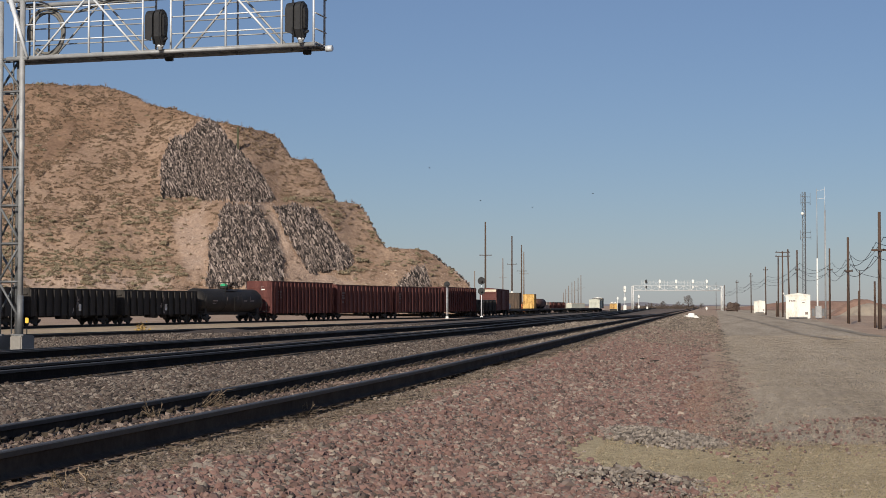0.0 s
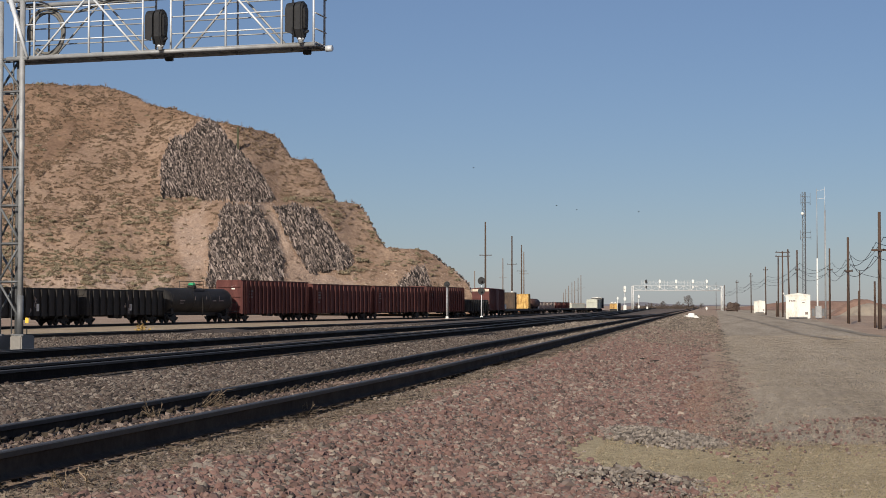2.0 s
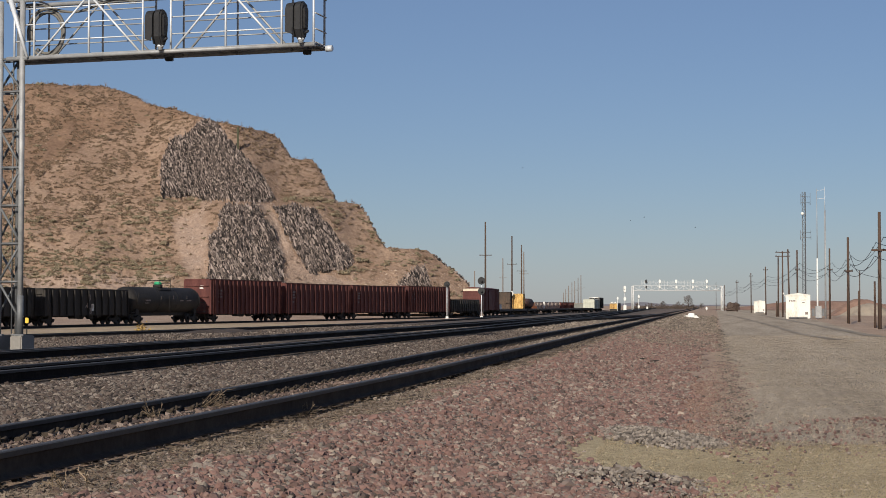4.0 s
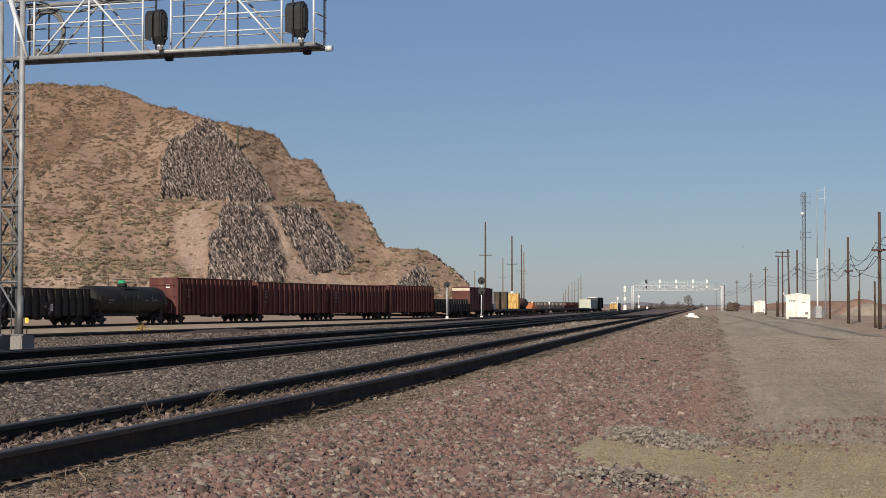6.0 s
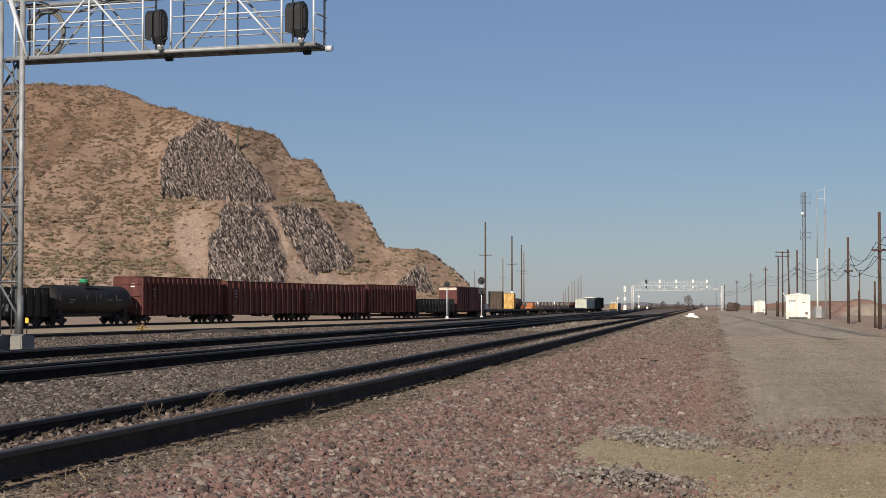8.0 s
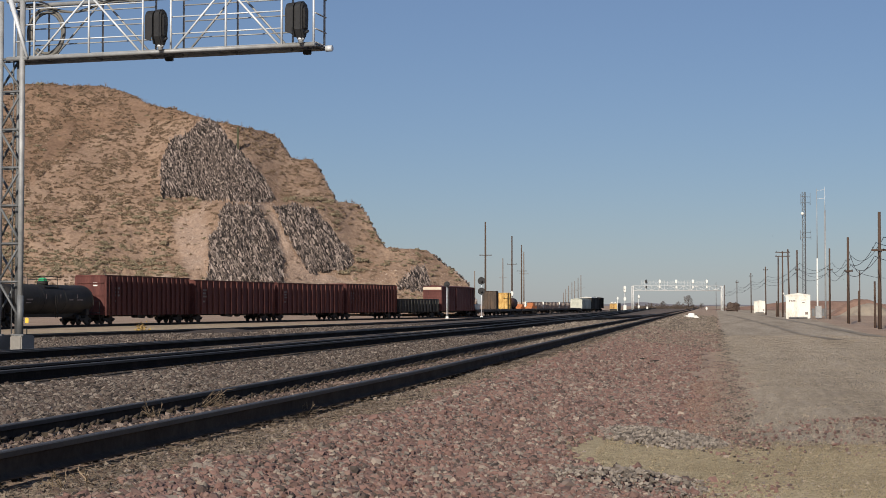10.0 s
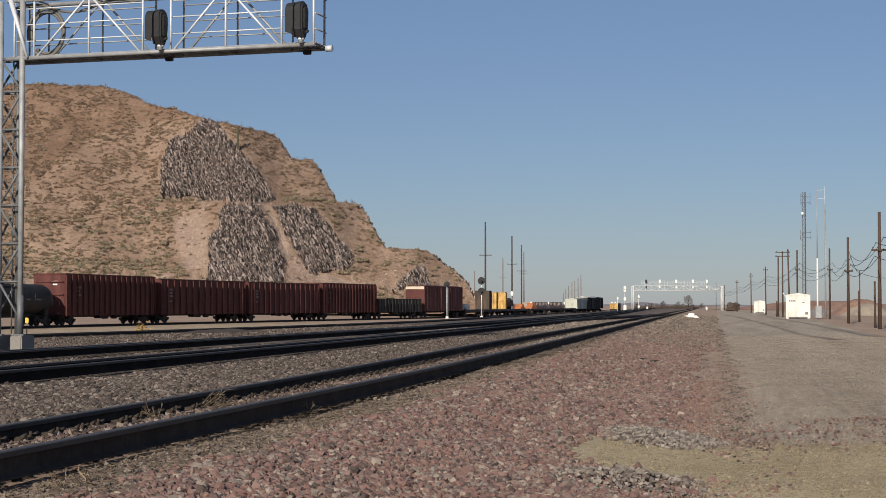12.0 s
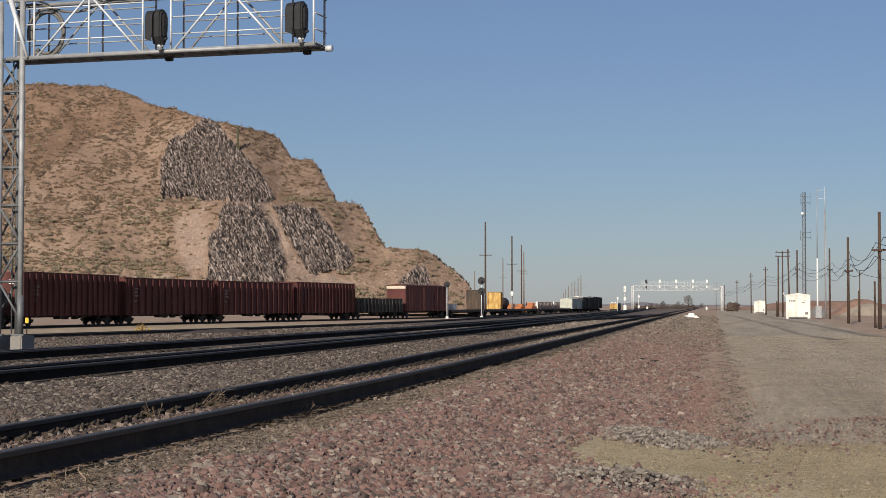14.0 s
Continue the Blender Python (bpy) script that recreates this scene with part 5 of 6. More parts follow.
def bare_tree(x, y, h, seed, label):
    """A leafless tree: trunk, limbs, many fine twigs."""
    rnd = random.Random(seed)
    z = ground_z(x, y)
    ob = empty("bare_tree", pose(x, y, z - 0.2), label, "tree", "bare trees by the far tracks")
    part("trunk", tube(bmesh.new(), (0, 0, 0), (0, 0, h * 0.8), h * 0.03, h * 0.008, 7), M["tree"], ob)
    bm = bmesh.new()

    def grow(p, d, length, r, depth):
        q = p + d * length
        tube(bm, p, q, r, r * 0.6, 4 if depth else 3, False)
        if depth == 0:
            return
        for _ in range(4):
            e = (d + Vector((rnd.uniform(-1, 1), rnd.uniform(-1, 1), rnd.uniform(-0.3, 0.8))) * 0.75).normalized()
            grow(p.lerp(q, rnd.uniform(0.5, 1)), e, length * rnd.uniform(0.55, 0.8), r * 0.6, depth - 1)

    for k in range(12):
        a = k * 2.4 + rnd.uniform(0, 0.5)
        up = k / 11
        grow(Vector((0, 0, h * (0.12 + 0.5 * up))), Vector((math.cos(a), math.sin(a), 0.3 + up)).normalized(), h * (0.24 - 0.06 * up), h * 0.014, 3)
    part("crown", bm, M["tree"], ob)


for k, (x, y, h) in enumerate(((88.2, 590, 5.6), (84.5, 590, 3.2), (80.5, 600, 3.4), (76.0, 600, 2.6), (72.0, 610, 3.0), (91.5, 580, 2.6))):
    bare_tree(x, y, h, k, "small leafless tree on the far side of the tracks" if h < 4 else "larger leafless tree with a dense twiggy crown")


# ---- machinery on the second flat wagon ----
def machine(x, y, length, height, label):
    ob = empty("machine", pose(x, y, ground_z(x, y), 0, 0, 62), label, "machinery", "orange machines behind the train")
    part("body", box(bmesh.new(), -length / 2, length / 2, -0.9, 0.9, 0.5, height * 0.7, 0.1), M["orange"], ob)
    part("cab", box(bmesh.new(), -length / 4, length / 8, -0.8, 0.8, height * 0.7, height, 0.08), M["orange"], ob)
    for xx in (-length / 3, length / 3):
        part("axle", tube(bmesh.new(), (xx, -1.0, 0.42), (xx, 1.0, 0.42), 0.45, n=14), M["truck"], ob)


for x, L, h in ((21.5, 3.0, 2.75), (18.9, 3.2, 2.4), (16.6, 3.0, 2.5)):
    machine(x, 400, L, h, "orange track machine parked beside the yard tracks")


def vessel(s, length):
    """A steel cylinder lying in cradles on a flat wagon."""
    ob = empty("steel_vessel", car_pose(s, length / 2) @ pose(0, 0, 1.164), "dark rounded steel vessel lying on a flat wagon", "vessel")
    LOADS.append((ob, s, length / 2, 1.164))
    bm = bmesh.new()
    h = length / 2
    lathe(bm, [(-h, 0.1), (-h + 0.1, 0.7), (-h + 0.4, 1.05), (h - 0.4, 1.05), (h - 0.1, 0.7), (h, 0.1)], 24, "x", (0, 0, 1.2))
    part("shell", bm, M["rustred"], ob)
    for x in (-h * 0.5, h * 0.5):
        part("cradle", box(bmesh.new(), x - 0.15, x + 0.15, -0.9, 0.9, 0, 0.5, 0.03), M["truck"], ob)


vessel(193.2, 11.0)
load_box("small white crate on a flat wagon", 139.2, 2.0, 0.9, M["white"], M["white"], "crate", name="crate")


# ---- shrubs, straw and stones ----
def fast_mesh(name, verts, tris, material):
    me = bpy.data.meshes.new(name)
    me.vertices.add(len(verts))
    me.vertices.foreach_set("co", np.asarray(verts, np.float32).ravel())
    me.loops.add(len(tris) * 3)
    me.loops.foreach_set("vertex_index", np.asarray(tris, np.int32).ravel())
    me.polygons.add(len(tris))
    me.polygons.foreach_set("loop_start", np.arange(len(tris), dtype=np.int32) * 3)
    me.update(calc_edges=True)
    me.validate()
    me.polygons.foreach_set("use_smooth", np.zeros(len(me.polygons), bool))
    me.materials.append(material)
    return me


G = (1 + 5 ** 0.5) / 2
ICO_V = np.array([(-1, G, 0), (1, G, 0), (-1, -G, 0), (1, -G, 0), (0, -1, G), (0, 1, G), (0, -1, -G), (0, 1, -G), (G, 0, -1), (G, 0, 1), (-G, 0, -1), (-G, 0, 1)]) / 1.9
ICO_F = np.array([(0, 11, 5), (0, 5, 1), (0, 1, 7), (0, 7, 10), (0, 10, 11), (1, 5, 9), (5, 11, 4), (11, 10, 2), (10, 7, 6), (7, 1, 8), (3, 9, 4), (3, 4, 2), (3, 2, 6), (3, 6, 8), (3, 8, 9), (4, 9, 5), (2, 4, 11), (6, 2, 10), (8, 6, 7), (9, 8, 1)])
OCT_V = np.array([(1, 0, 0), (-1, 0, 0), (0, 1, 0), (0, -1, 0), (0, 0, 1), (0, 0, -1)], float)
OCT_F = np.array([(0, 2, 4), (2, 1, 4), (1, 3, 4), (3, 0, 4), (2, 0, 5), (1, 2, 5), (3, 1, 5), (0, 3, 5)])


TET_V = np.array([(1, 1, 1), (1, -1, -1), (-1, 1, -1), (-1, -1, 1)]) * 0.75
TET_F = np.array([(0, 1, 2), (0, 2, 3), (0, 3, 1), (1, 3, 2)])
CUBE_V = np.array([(x, y, z) for x in (-1, 1) for y in (-1, 1) for z in (-1, 1)], float)
CUBE_F = np.array([(0, 1, 3), (0, 3, 2), (4, 6, 7), (4, 7, 5), (0, 4, 5), (0, 5, 1), (2, 3, 7), (2, 7, 6), (0, 2, 6), (0, 6, 4), (1, 5, 7), (1, 7, 3)])


def turned(rng, n):
    q = rng.normal(size=(n, 4))
    q /= np.linalg.norm(q, axis=1)[:, None]
    w, x, y, z = q.T
    return np.stack([np.stack([1 - 2 * (y * y + z * z), 2 * (x * y - z * w), 2 * (x * z + y * w)], 1), np.stack([2 * (x * y + z * w), 1 - 2 * (x * x + z * z), 2 * (y * z - x * w)], 1), np.stack([2 * (x * z - y * w), 2 * (y * z + x * w), 1 - 2 * (x * x + y * y)], 1)], 1)


def stones(rng, pts, size, base_v, base_f):
    n = len(pts)
    v = base_v[None] * (1 + rng.uniform(-0.42, 0.42, (n, len(base_v), 1))) * (1 + rng.uniform(-0.15, 0.15, (n, len(base_v), 3)))
    v = v * rng.uniform(0.62, 1.15, (n, 1, 3)) * size[:, None, None]
    v = np.einsum("nij,nkj->nki", turned(rng, n), v)
    v[:, :, 2] *= 0.85
    v += pts[:, None, :]
    f = base_f[None] + (np.arange(n) * len(base_v))[:, None, None]
    return v.reshape(-1, 3), f.reshape(-1, 3)


def height_of(x, y):
    x, y = np.asarray(x, float), np.asarray(y, float)
    z, row = np.zeros(len(x)), np.round(y / 0.25).astype(int)
    for k in np.unique(row):
        m = row == k
        xs, v = cross_section(k * 0.25)
        z[m] = np.interp(x[m], xs, v[:, 0])
        loose = sum(np.interp(x[m], xs, v[:, q]) for q in (1, 2, 3))
        rough = 0.03 + 0.12 * (loose < 0.2)
        z[m] += rough * np.array([noise.fractal(Vector((p * 0.35, q * 0.35, 3.1)), 0.8, 2.0, 3) for p, q in zip(x[m], y[m])])
    return z


def scatter(rng, y0, y1, left, right, per_m2):
    ys = np.linspace(y0, y1, 200)
    area = float(np.maximum(right(ys) - left(ys), 0).mean() * (y1 - y0))
    n = int(area * per_m2)
    y = rng.uniform(y0, y1, n * 2)
    wid = np.maximum(right(y) - left(y), 0)
    keep = rng.uniform(0, wid.max(), n * 2) < wid
    y = y[keep][:n]
    x = left(y) + rng.uniform(0, 1, len(y)) * (right(y) - left(y))
    vis = np.abs(x) < 0.29 * y + 0.6
    return x[vis], y[vis]


def ballast(label, y0, y1, left, right, per_m2, lo, hi, material, fine, seed, lift=0.0, over_sand=False):
    rng = np.random.default_rng(seed)
    x, y = scatter(rng, y0, y1, left, right, per_m2)
    clear = ~sandy(x + rng.normal(0, 0.12, len(x)), y + rng.normal(0, 0.3, len(x)))
    if not over_sand:
        x, y = x[clear], y[clear]
    size = rng.uniform(lo, hi, len(x)) * (1 + 0.5 * (rng.uniform(0, 1, len(x)) > 0.93))
    z = height_of(x, y) + lift + rng.uniform(-0.15, 0.55, len(x)) * size
    v, f = stones(rng, np.stack([x, y, z], 1), size, *{True: (ICO_V, ICO_F), False: (OCT_V, OCT_F), None: (TET_V, TET_F)}[fine])
    tagged(new("ballast", fast_mesh("ballast", v, f, material)), label, "ballast", kind="stuff")


def shifted(line, d):
    return lambda y: line(y) + d


def ragged(line, d, seed):
    return lambda y: line(y) + d + 0.2 * np.sin(y * 1.7 + seed) * np.sin(y * 0.63) + 0.12 * np.sin(y * 5.1 + seed)


ballast("loose reddish and grey crushed stone on the track shoulder", 9.5, 18, ragged(near_a, 0.78, 4), ragged(road_l, -0.45, 1), 1050, 0.016, 0.035, M["stone_pink"], True, 1)
ballast("loose reddish crushed stone along the track shoulder", 18, 30, ragged(near_a, 0.78, 4), ragged(road_l, -0.75, 1), 720, 0.018, 0.038, M["stone_pink"], True, 11)
ballast("small red chips filling the shoulder between the stones", 9.5, 34, ragged(near_a, 0.8, 4), ragged(road_l, -0.3, 1), 420, 0.008, 0.018, M["stone_red"], None, 31)
ballast("loose reddish crushed stone on the far track shoulder", 30, 56, ragged(near_a, 0.75, 4), ragged(road_l, -0.8, 1), 330, 0.023, 0.046, M["stone_pink"], False, 2)
ballast("reddish crushed stone thinning along the shoulder", 56, 92, shifted(near_a, 0.5), ragged(road_l, -0.3, 1), 80, 0.028, 0.056, M["stone_pink"], False, 3)
ballast("dusty grey crushed stone along the far shoulder", 60, 110, shifted(near_a, 0.5), ragged(road_l, -0.3, 1), 50, 0.034, 0.062, M["stone_tan"], False, 33)
ballast("crushed stone between the converging tracks", 75, 150, shifted(near_b, 0.5), shifted(near_a, -1.8), 50, 0.045, 0.075, M["stone_tan"], False, 18)
ballast("crushed stone among the far main tracks", 70, 140, shifted(near_c, 0.5), shifted(near_b, -1.8), 45, 0.045, 0.075, M["stone_tan"], False, 19)
ballast("dark crumbs along the broken asphalt edge", 15, 110, ragged(road_l, -0.06, 5), ragged(road_l, 0.07, 5), 260, 0.009, 0.022, M["crumb"], False, 20)
ballast("far grey stone and dust along the shoulder", 100, 230, shifted(near_a, 0.5), ragged(road_l, -0.3, 1), 16, 0.055, 0.1, M["stone_tan"], False, 17)
ballast("thin grey stone and dirt along the tie ends", 9.5, 40, shifted(near_a, 0.1), shifted(near_a, 0.95), 170, 0.012, 0.028, M["stone_grey"], True, 13, -0.01)
ballast("brown stone and dirt along the far tie ends", 40, 120, shifted(near_a, 0.1), shifted(near_a, 1.0), 75, 0.022, 0.046, M["stone_tan"], False, 27, 0.0)
ballast("brown chips and straw dirt along the tie ends", 9.5, 40, shifted(near_a, 0.05), shifted(near_a, 0.85), 620, 0.008, 0.022, M["stone_tan"], None, 28, 0.0)
ballast("fine gravel strewn over the road", 12, 44, ragged(road_l, -0.4, 2), shifted(road_r, 1.0), 190, 0.005, 0.013, M["grit"], None, 14)
ballast("fine gravel strewn further along the road", 44, 85, ragged(road_l, -0.4, 2), shifted(road_r, 1.0), 50, 0.009, 0.02, M["grit"], None, 16)
ballast("fine yellow gravel on the sand", 10.5, 19, shifted(near_a, 3.2), shifted(road_r, 0.0), 560, 0.004, 0.01, M["sandgrit"], None, 15, over_sand=True)
ballast("grey and pinkish crushed stone between the tracks", 12, 30, ragged(near_b, 0.45, 3), shifted(near_a, -1.95), 620, 0.017, 0.037, M["stone_mixed"], True, 4)
ballast("grey and tan crushed stone between the far tracks", 30, 75, shifted(near_b, 0.42), shifted(near_a, -1.95), 330, 0.019, 0.038, M["stone_mixed"], False, 5)
ballast("crushed stone packed between the rails", 9, 46, shifted(near_a, -1.4), shifted(near_a, -0.1), 320, 0.016, 0.036, M["stone_grey"], False, 6, 0.045)
ballast("crushed stone and straw-coloured dirt packed between the far rails", 46, 120, shifted(near_a, -1.4), shifted(near_a, -0.1), 130, 0.02, 0.044, M["stone_tan"], False, 26, 0.05)
ballast("crushed stone between the second and third tracks", 22, 70, shifted(near_c, 0.42), shifted(near_b, -1.95), 170, 0.022, 0.044, M["stone_mixed"], False, 7)
ballast("reddish crushed stone beyond the third track", 34, 75, shifted(near_d, 0.12), shifted(near_c, -1.95), 60, 0.03, 0.055, M["stone_mixed"], None, 8)
ballast("far reddish crushed stone beyond the third track", 75, 150, shifted(near_d, 0.12), shifted(near_c, -1.95), 26, 0.05, 0.085, M["stone_mixed"], None, 9)
ballast("stray small stones along the road's edge", 13, 46, ragged(road_l, -0.5, 2), ragged(road_l, 0.3, 3), 70, 0.01, 0.024, M["stone_pink"], True, 12)


def rubble(label, x, y, rx, ry, n, lo, hi, seed, material="stone_dark"):
    rng = np.random.default_rng(seed)
    a, r = rng.uniform(0, math.tau, n), rng.uniform(0, 1, n) ** 0.62 * rng.uniform(0.75, 1.15, n)
    px, py = x + np.cos(a) * r * rx, y + np.sin(a) * r * ry
    size = rng.uniform(lo, hi, n)
    z = height_of(px, py) + 0.1 * np.clip(1 - r, 0, 1) + rng.uniform(-0.1, 0.6, n) * size
    v, f = stones(rng, np.stack([px, py, z], 1), size, CUBE_V * 0.62, CUBE_F)
    tagged(new("rubble", fast_mesh("rubble", v, f, M[material])), label, "rubble", kind="stuff")


rubble("low ridge of grey broken stone beside the road", 2.5, 18.9, 0.74, 1.15, 1900, 0.012, 0.033, 21)
rubble("scattered grey broken stone beside the sand", 1.6, 14.2, 0.75, 1.1, 480, 0.012, 0.032, 22)
rubble("stray broken stone on the road's edge", 4.3, 18.9, 1.7, 2.0, 330, 0.01, 0.026, 23, "stone_pink")
rubble("pink stones strewn over the asphalt", 5.6, 21.3, 1.5, 1.2, 300, 0.01, 0.028, 24, "stone_pink")
for k, (y, half) in enumerate(((25.2, 2.6), (32.0, 2.2), (36.8, 2.8), (47.0, 2.6))):
    rubble("line of dark crumbs along a crack in the asphalt", float(road_l(y)) + half + 0.1, y, half, 0.035 + 0.02 * k, 170, 0.006, 0.012 + 0.001 * k, 30 + k, "crumb")


def crag(rng, pts, size, lean):
    """Upright broken blocks that lean with the strata; size is (n, 3): width, depth, height."""
    n = len(pts)
    v = CUBE_V[None] * (1 + rng.uniform(-0.42, 0.42, (n, 8, 3)))
    v = v * size[:, None, :]
    a, b, c = rng.normal(0.25, 0.8, n), rng.normal(lean, 0.14, n), rng.normal(-0.45, 0.2, n)
    x, y = v[:, :, 0] * np.cos(a)[:, None] - v[:, :, 1] * np.sin(a)[:, None], v[:, :, 0] * np.sin(a)[:, None] + v[:, :, 1] * np.cos(a)[:, None]
    z = v[:, :, 2]
    y, z = y * np.cos(c)[:, None] - z * np.sin(c)[:, None], y * np.sin(c)[:, None] + z * np.cos(c)[:, None]
    x, z = x * np.cos(b)[:, None] + z * np.sin(b)[:, None], z * np.cos(b)[:, None] - x * np.sin(b)[:, None]
    v = np.stack([x, y, z], 2) + pts[:, None, :]
    f = CUBE_F[None] + (np.arange(n) * 8)[:, None, None]
    return v.reshape(-1, 3), f.reshape(-1, 3)


def on_hill(rng, n, chance):
    """Random spots on the slope, kept where chance(bearing, height, rock) allows."""
    pts, rock, px, py = HILL
    i, j = rng.integers(1, rock.shape[0] - 1, n), rng.integers(2, rock.shape[1] - 1, n)
    # even over the view: tall columns hold more spots
    keep = rng.uniform(0, 410, n) < (py[i, 0] - py[i, -1])
    i, j = i[keep], j[keep]
    keep = rng.uniform(0, 1, len(i)) < chance(px[i, j], py[i, j], rock[i, j])
    i, j = i[keep], j[keep]
    p = pts[i, j] + (pts[i + 1, j] - pts[i, j]) * rng.uniform(0, 1, (len(i), 1)) + (pts[i, j + 1] - pts[i, j]) * rng.uniform(0, 1, (len(i), 1))
    return p, px[i, j], py[i, j], rock[i, j]


def patchy(px, py, scale, seed):
    return np.array([0.5 + 0.75 * fbm((x * scale, y * scale, seed), 3) for x, y in zip(px, py)])


def bare(x, y):
    """Thins whatever grows on the pale slides."""
    q = np.maximum(inside(x, y, PALE[0]), inside(x, y, PALE[1]))
    return np.where(q > -4, 0.12, 1.0)


def rock_faces():
    rng = np.random.default_rng(77)
    p, px, py, r = on_hill(rng, 190000, lambda x, y, k: np.clip((k - 0.3) * 1.7, 0, 1))
    seam = (py - 268 - (px - 380) * 0.75 > 0) & (py < 352) & (px > 335)
    tall = np.clip(patchy(px, py, 0.035, 9), 0.15, 1.1)
    small = np.where(seam, 0.62, 1.0) * (0.55 + 0.45 * r)
    size = np.stack([rng.uniform(0.038, 0.085, len(p)), rng.uniform(0.08, 0.2, len(p)), rng.uniform(0.2, 0.6, len(p)) * (0.5 + tall)], 1) * small[:, None]
    big = rng.uniform(0, 1, len(p)) > 0.95
    size[big] *= 1.5
    # long seams of the strata: whole rows of blocks stand forward or back
    seams = np.array([fbm((u * 0.16, w * 0.011, 21), 3) for u, w in zip(px - 0.24 * py, py + 0.24 * px)])
    out = rng.uniform(-0.12, 0.25, len(p)) * (0.4 + tall) + 0.85 * seams + 0.3
    p = p - np.stack([np.zeros(len(p)), out, np.zeros(len(p))], 1)
    v, f = crag(rng, p, size, -0.4)
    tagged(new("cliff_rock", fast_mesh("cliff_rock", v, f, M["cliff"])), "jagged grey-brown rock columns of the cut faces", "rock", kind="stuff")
    # loose pale boulders under the faces and on their margins
    def loose(x, y, k):
        foot = np.exp(-((y - 500) / 16) ** 2) * ((x > 560) & (x < 830)) * 0.6
        rim = ((k > 0.02) & (k < 0.5)) * 0.45
        fan = np.where(np.maximum(inside(x, y, PALE[0]), inside(x, y, PALE[1])) > 0, 0.4, 0.0)
        return np.clip(foot + rim + fan + 0.03, 0, 1) * (k < 0.7)
    p, px, py, r = on_hill(rng, 60000, loose)
    size = rng.uniform(0.06, 0.17, len(p)) * (1 + 0.8 * (rng.uniform(0, 1, len(p)) > 0.93))
    v, f = stones(rng, p, size, OCT_V, OCT_F)
    tagged(new("scree", fast_mesh("scree", v, f, M["scree"])), "pale loose boulders and scree on the slope", "scree", kind="stuff")
    # dark ragged rock along the steep steps of the skyline
    pts, rock, gx, gy = HILL
    spots = []
    for x0, x1 in ((490, 517), (560, 597), (636, 682), (765, 846)):
        cols = [i for i in range(len(gx)) if x0 <= gx[i, 0] <= x1]
        for _ in range(len(cols) * 9):
            i = cols[int(rng.integers(0, len(cols)))]
            spots.append(pts[i, -1 - int(rng.integers(0, 5))] + np.array((rng.uniform(0, 0.3), rng.uniform(0.0, 1.0), rng.uniform(-0.8, -0.15))))
    n = len(spots)
    v, f = crag(rng, np.array(spots), np.stack([rng.uniform(0.07, 0.16, n), rng.uniform(0.12, 0.25, n), rng.uniform(0.2, 0.5, n)], 1), 0.35)
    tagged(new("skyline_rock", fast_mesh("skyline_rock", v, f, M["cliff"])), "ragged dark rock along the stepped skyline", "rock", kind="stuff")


# random block tones, stretched from near-black to pale to paint in crevice shade
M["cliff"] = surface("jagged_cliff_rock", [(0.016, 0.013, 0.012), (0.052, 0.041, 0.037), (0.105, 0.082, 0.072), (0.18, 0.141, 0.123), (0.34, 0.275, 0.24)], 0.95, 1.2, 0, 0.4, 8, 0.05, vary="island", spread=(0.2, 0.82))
M["scree"] = surface("pale_scree_rock", [(0.2, 0.148, 0.115), (0.34, 0.255, 0.2), (0.48, 0.38, 0.305)], 0.95, 2, 0, 0, vary="island", spread=(0.12, 0.9))
M["olive"] = surface("olive_shrub_leaf", [(0.14, 0.112, 0.072), (0.21, 0.172, 0.112), (0.29, 0.238, 0.162)], 0.9, 3, 0, 0, vary="island", spread=(0.1, 0.9))
rock_faces()


def clumps(rng, p, r, per, flat):
    """Open domes of small leaf clumps, one dome for each spot."""
    k = np.repeat(np.arange(len(p)), per)
    d = rng.normal(size=(len(k), 3))
    d /= np.linalg.norm(d, axis=1)[:, None]
    d *= (rng.uniform(0.35, 1.0, (len(k), 1)) * r[k][:, None])
    d[:, 0] *= 1.25
    d[:, 2] = np.abs(d[:, 2]) * flat
    return stones(rng, p[k] + d, rng.uniform(0.16, 0.34, len(k)) * r[k], TET_V, TET_F)


def tyre_mark(way, width, seed):
    """A dark worn band where wheels turn off along the road."""
    ys = np.linspace(way[0][1], way[-1][1], 70)
    xs = np.interp(ys, [p[1] for p in way], [p[0] for p in way])
    xs = np.convolve(np.pad(xs, 6, "edge"), np.ones(13) / 13, "valid")
    half = width * np.array([0.75 + 0.5 * fbm((y * 0.12, seed, 0), 3) for y in ys])
    side = [np.stack([xs + d * half, ys, height_of(xs + d * half, ys) + 0.02], 1) for d in (-1, 1)]
    verts = np.stack(side, 1).reshape(-1, 3)
    faces = [(2 * k, 2 * k + 1, 2 * k + 3, 2 * k + 2) for k in range(len(ys) - 1)]
    me = link_mesh("tyre_mark", verts, faces, M["worn"])
    tagged(new("tyre_mark", me), "dark worn tyre mark curving over the dusty asphalt", "tyre mark", kind="structure")


M["worn"] = surface("worn_dark_asphalt", [(0.17, 0.142, 0.11), (0.25, 0.208, 0.16), (0.36, 0.3, 0.232)], 0.95, 0.5, 0, 0.3, 8, streak=(1, 0.12, 1))
tyre_mark([(20.6, 76), (23.2, 92), (28.4, 122), (37.2, 178), (52, 270)], 0.42, 1)
tyre_mark([(17.2, 74), (19.8, 92), (25.0, 124), (33.2, 178), (46, 262)], 0.3, 2)


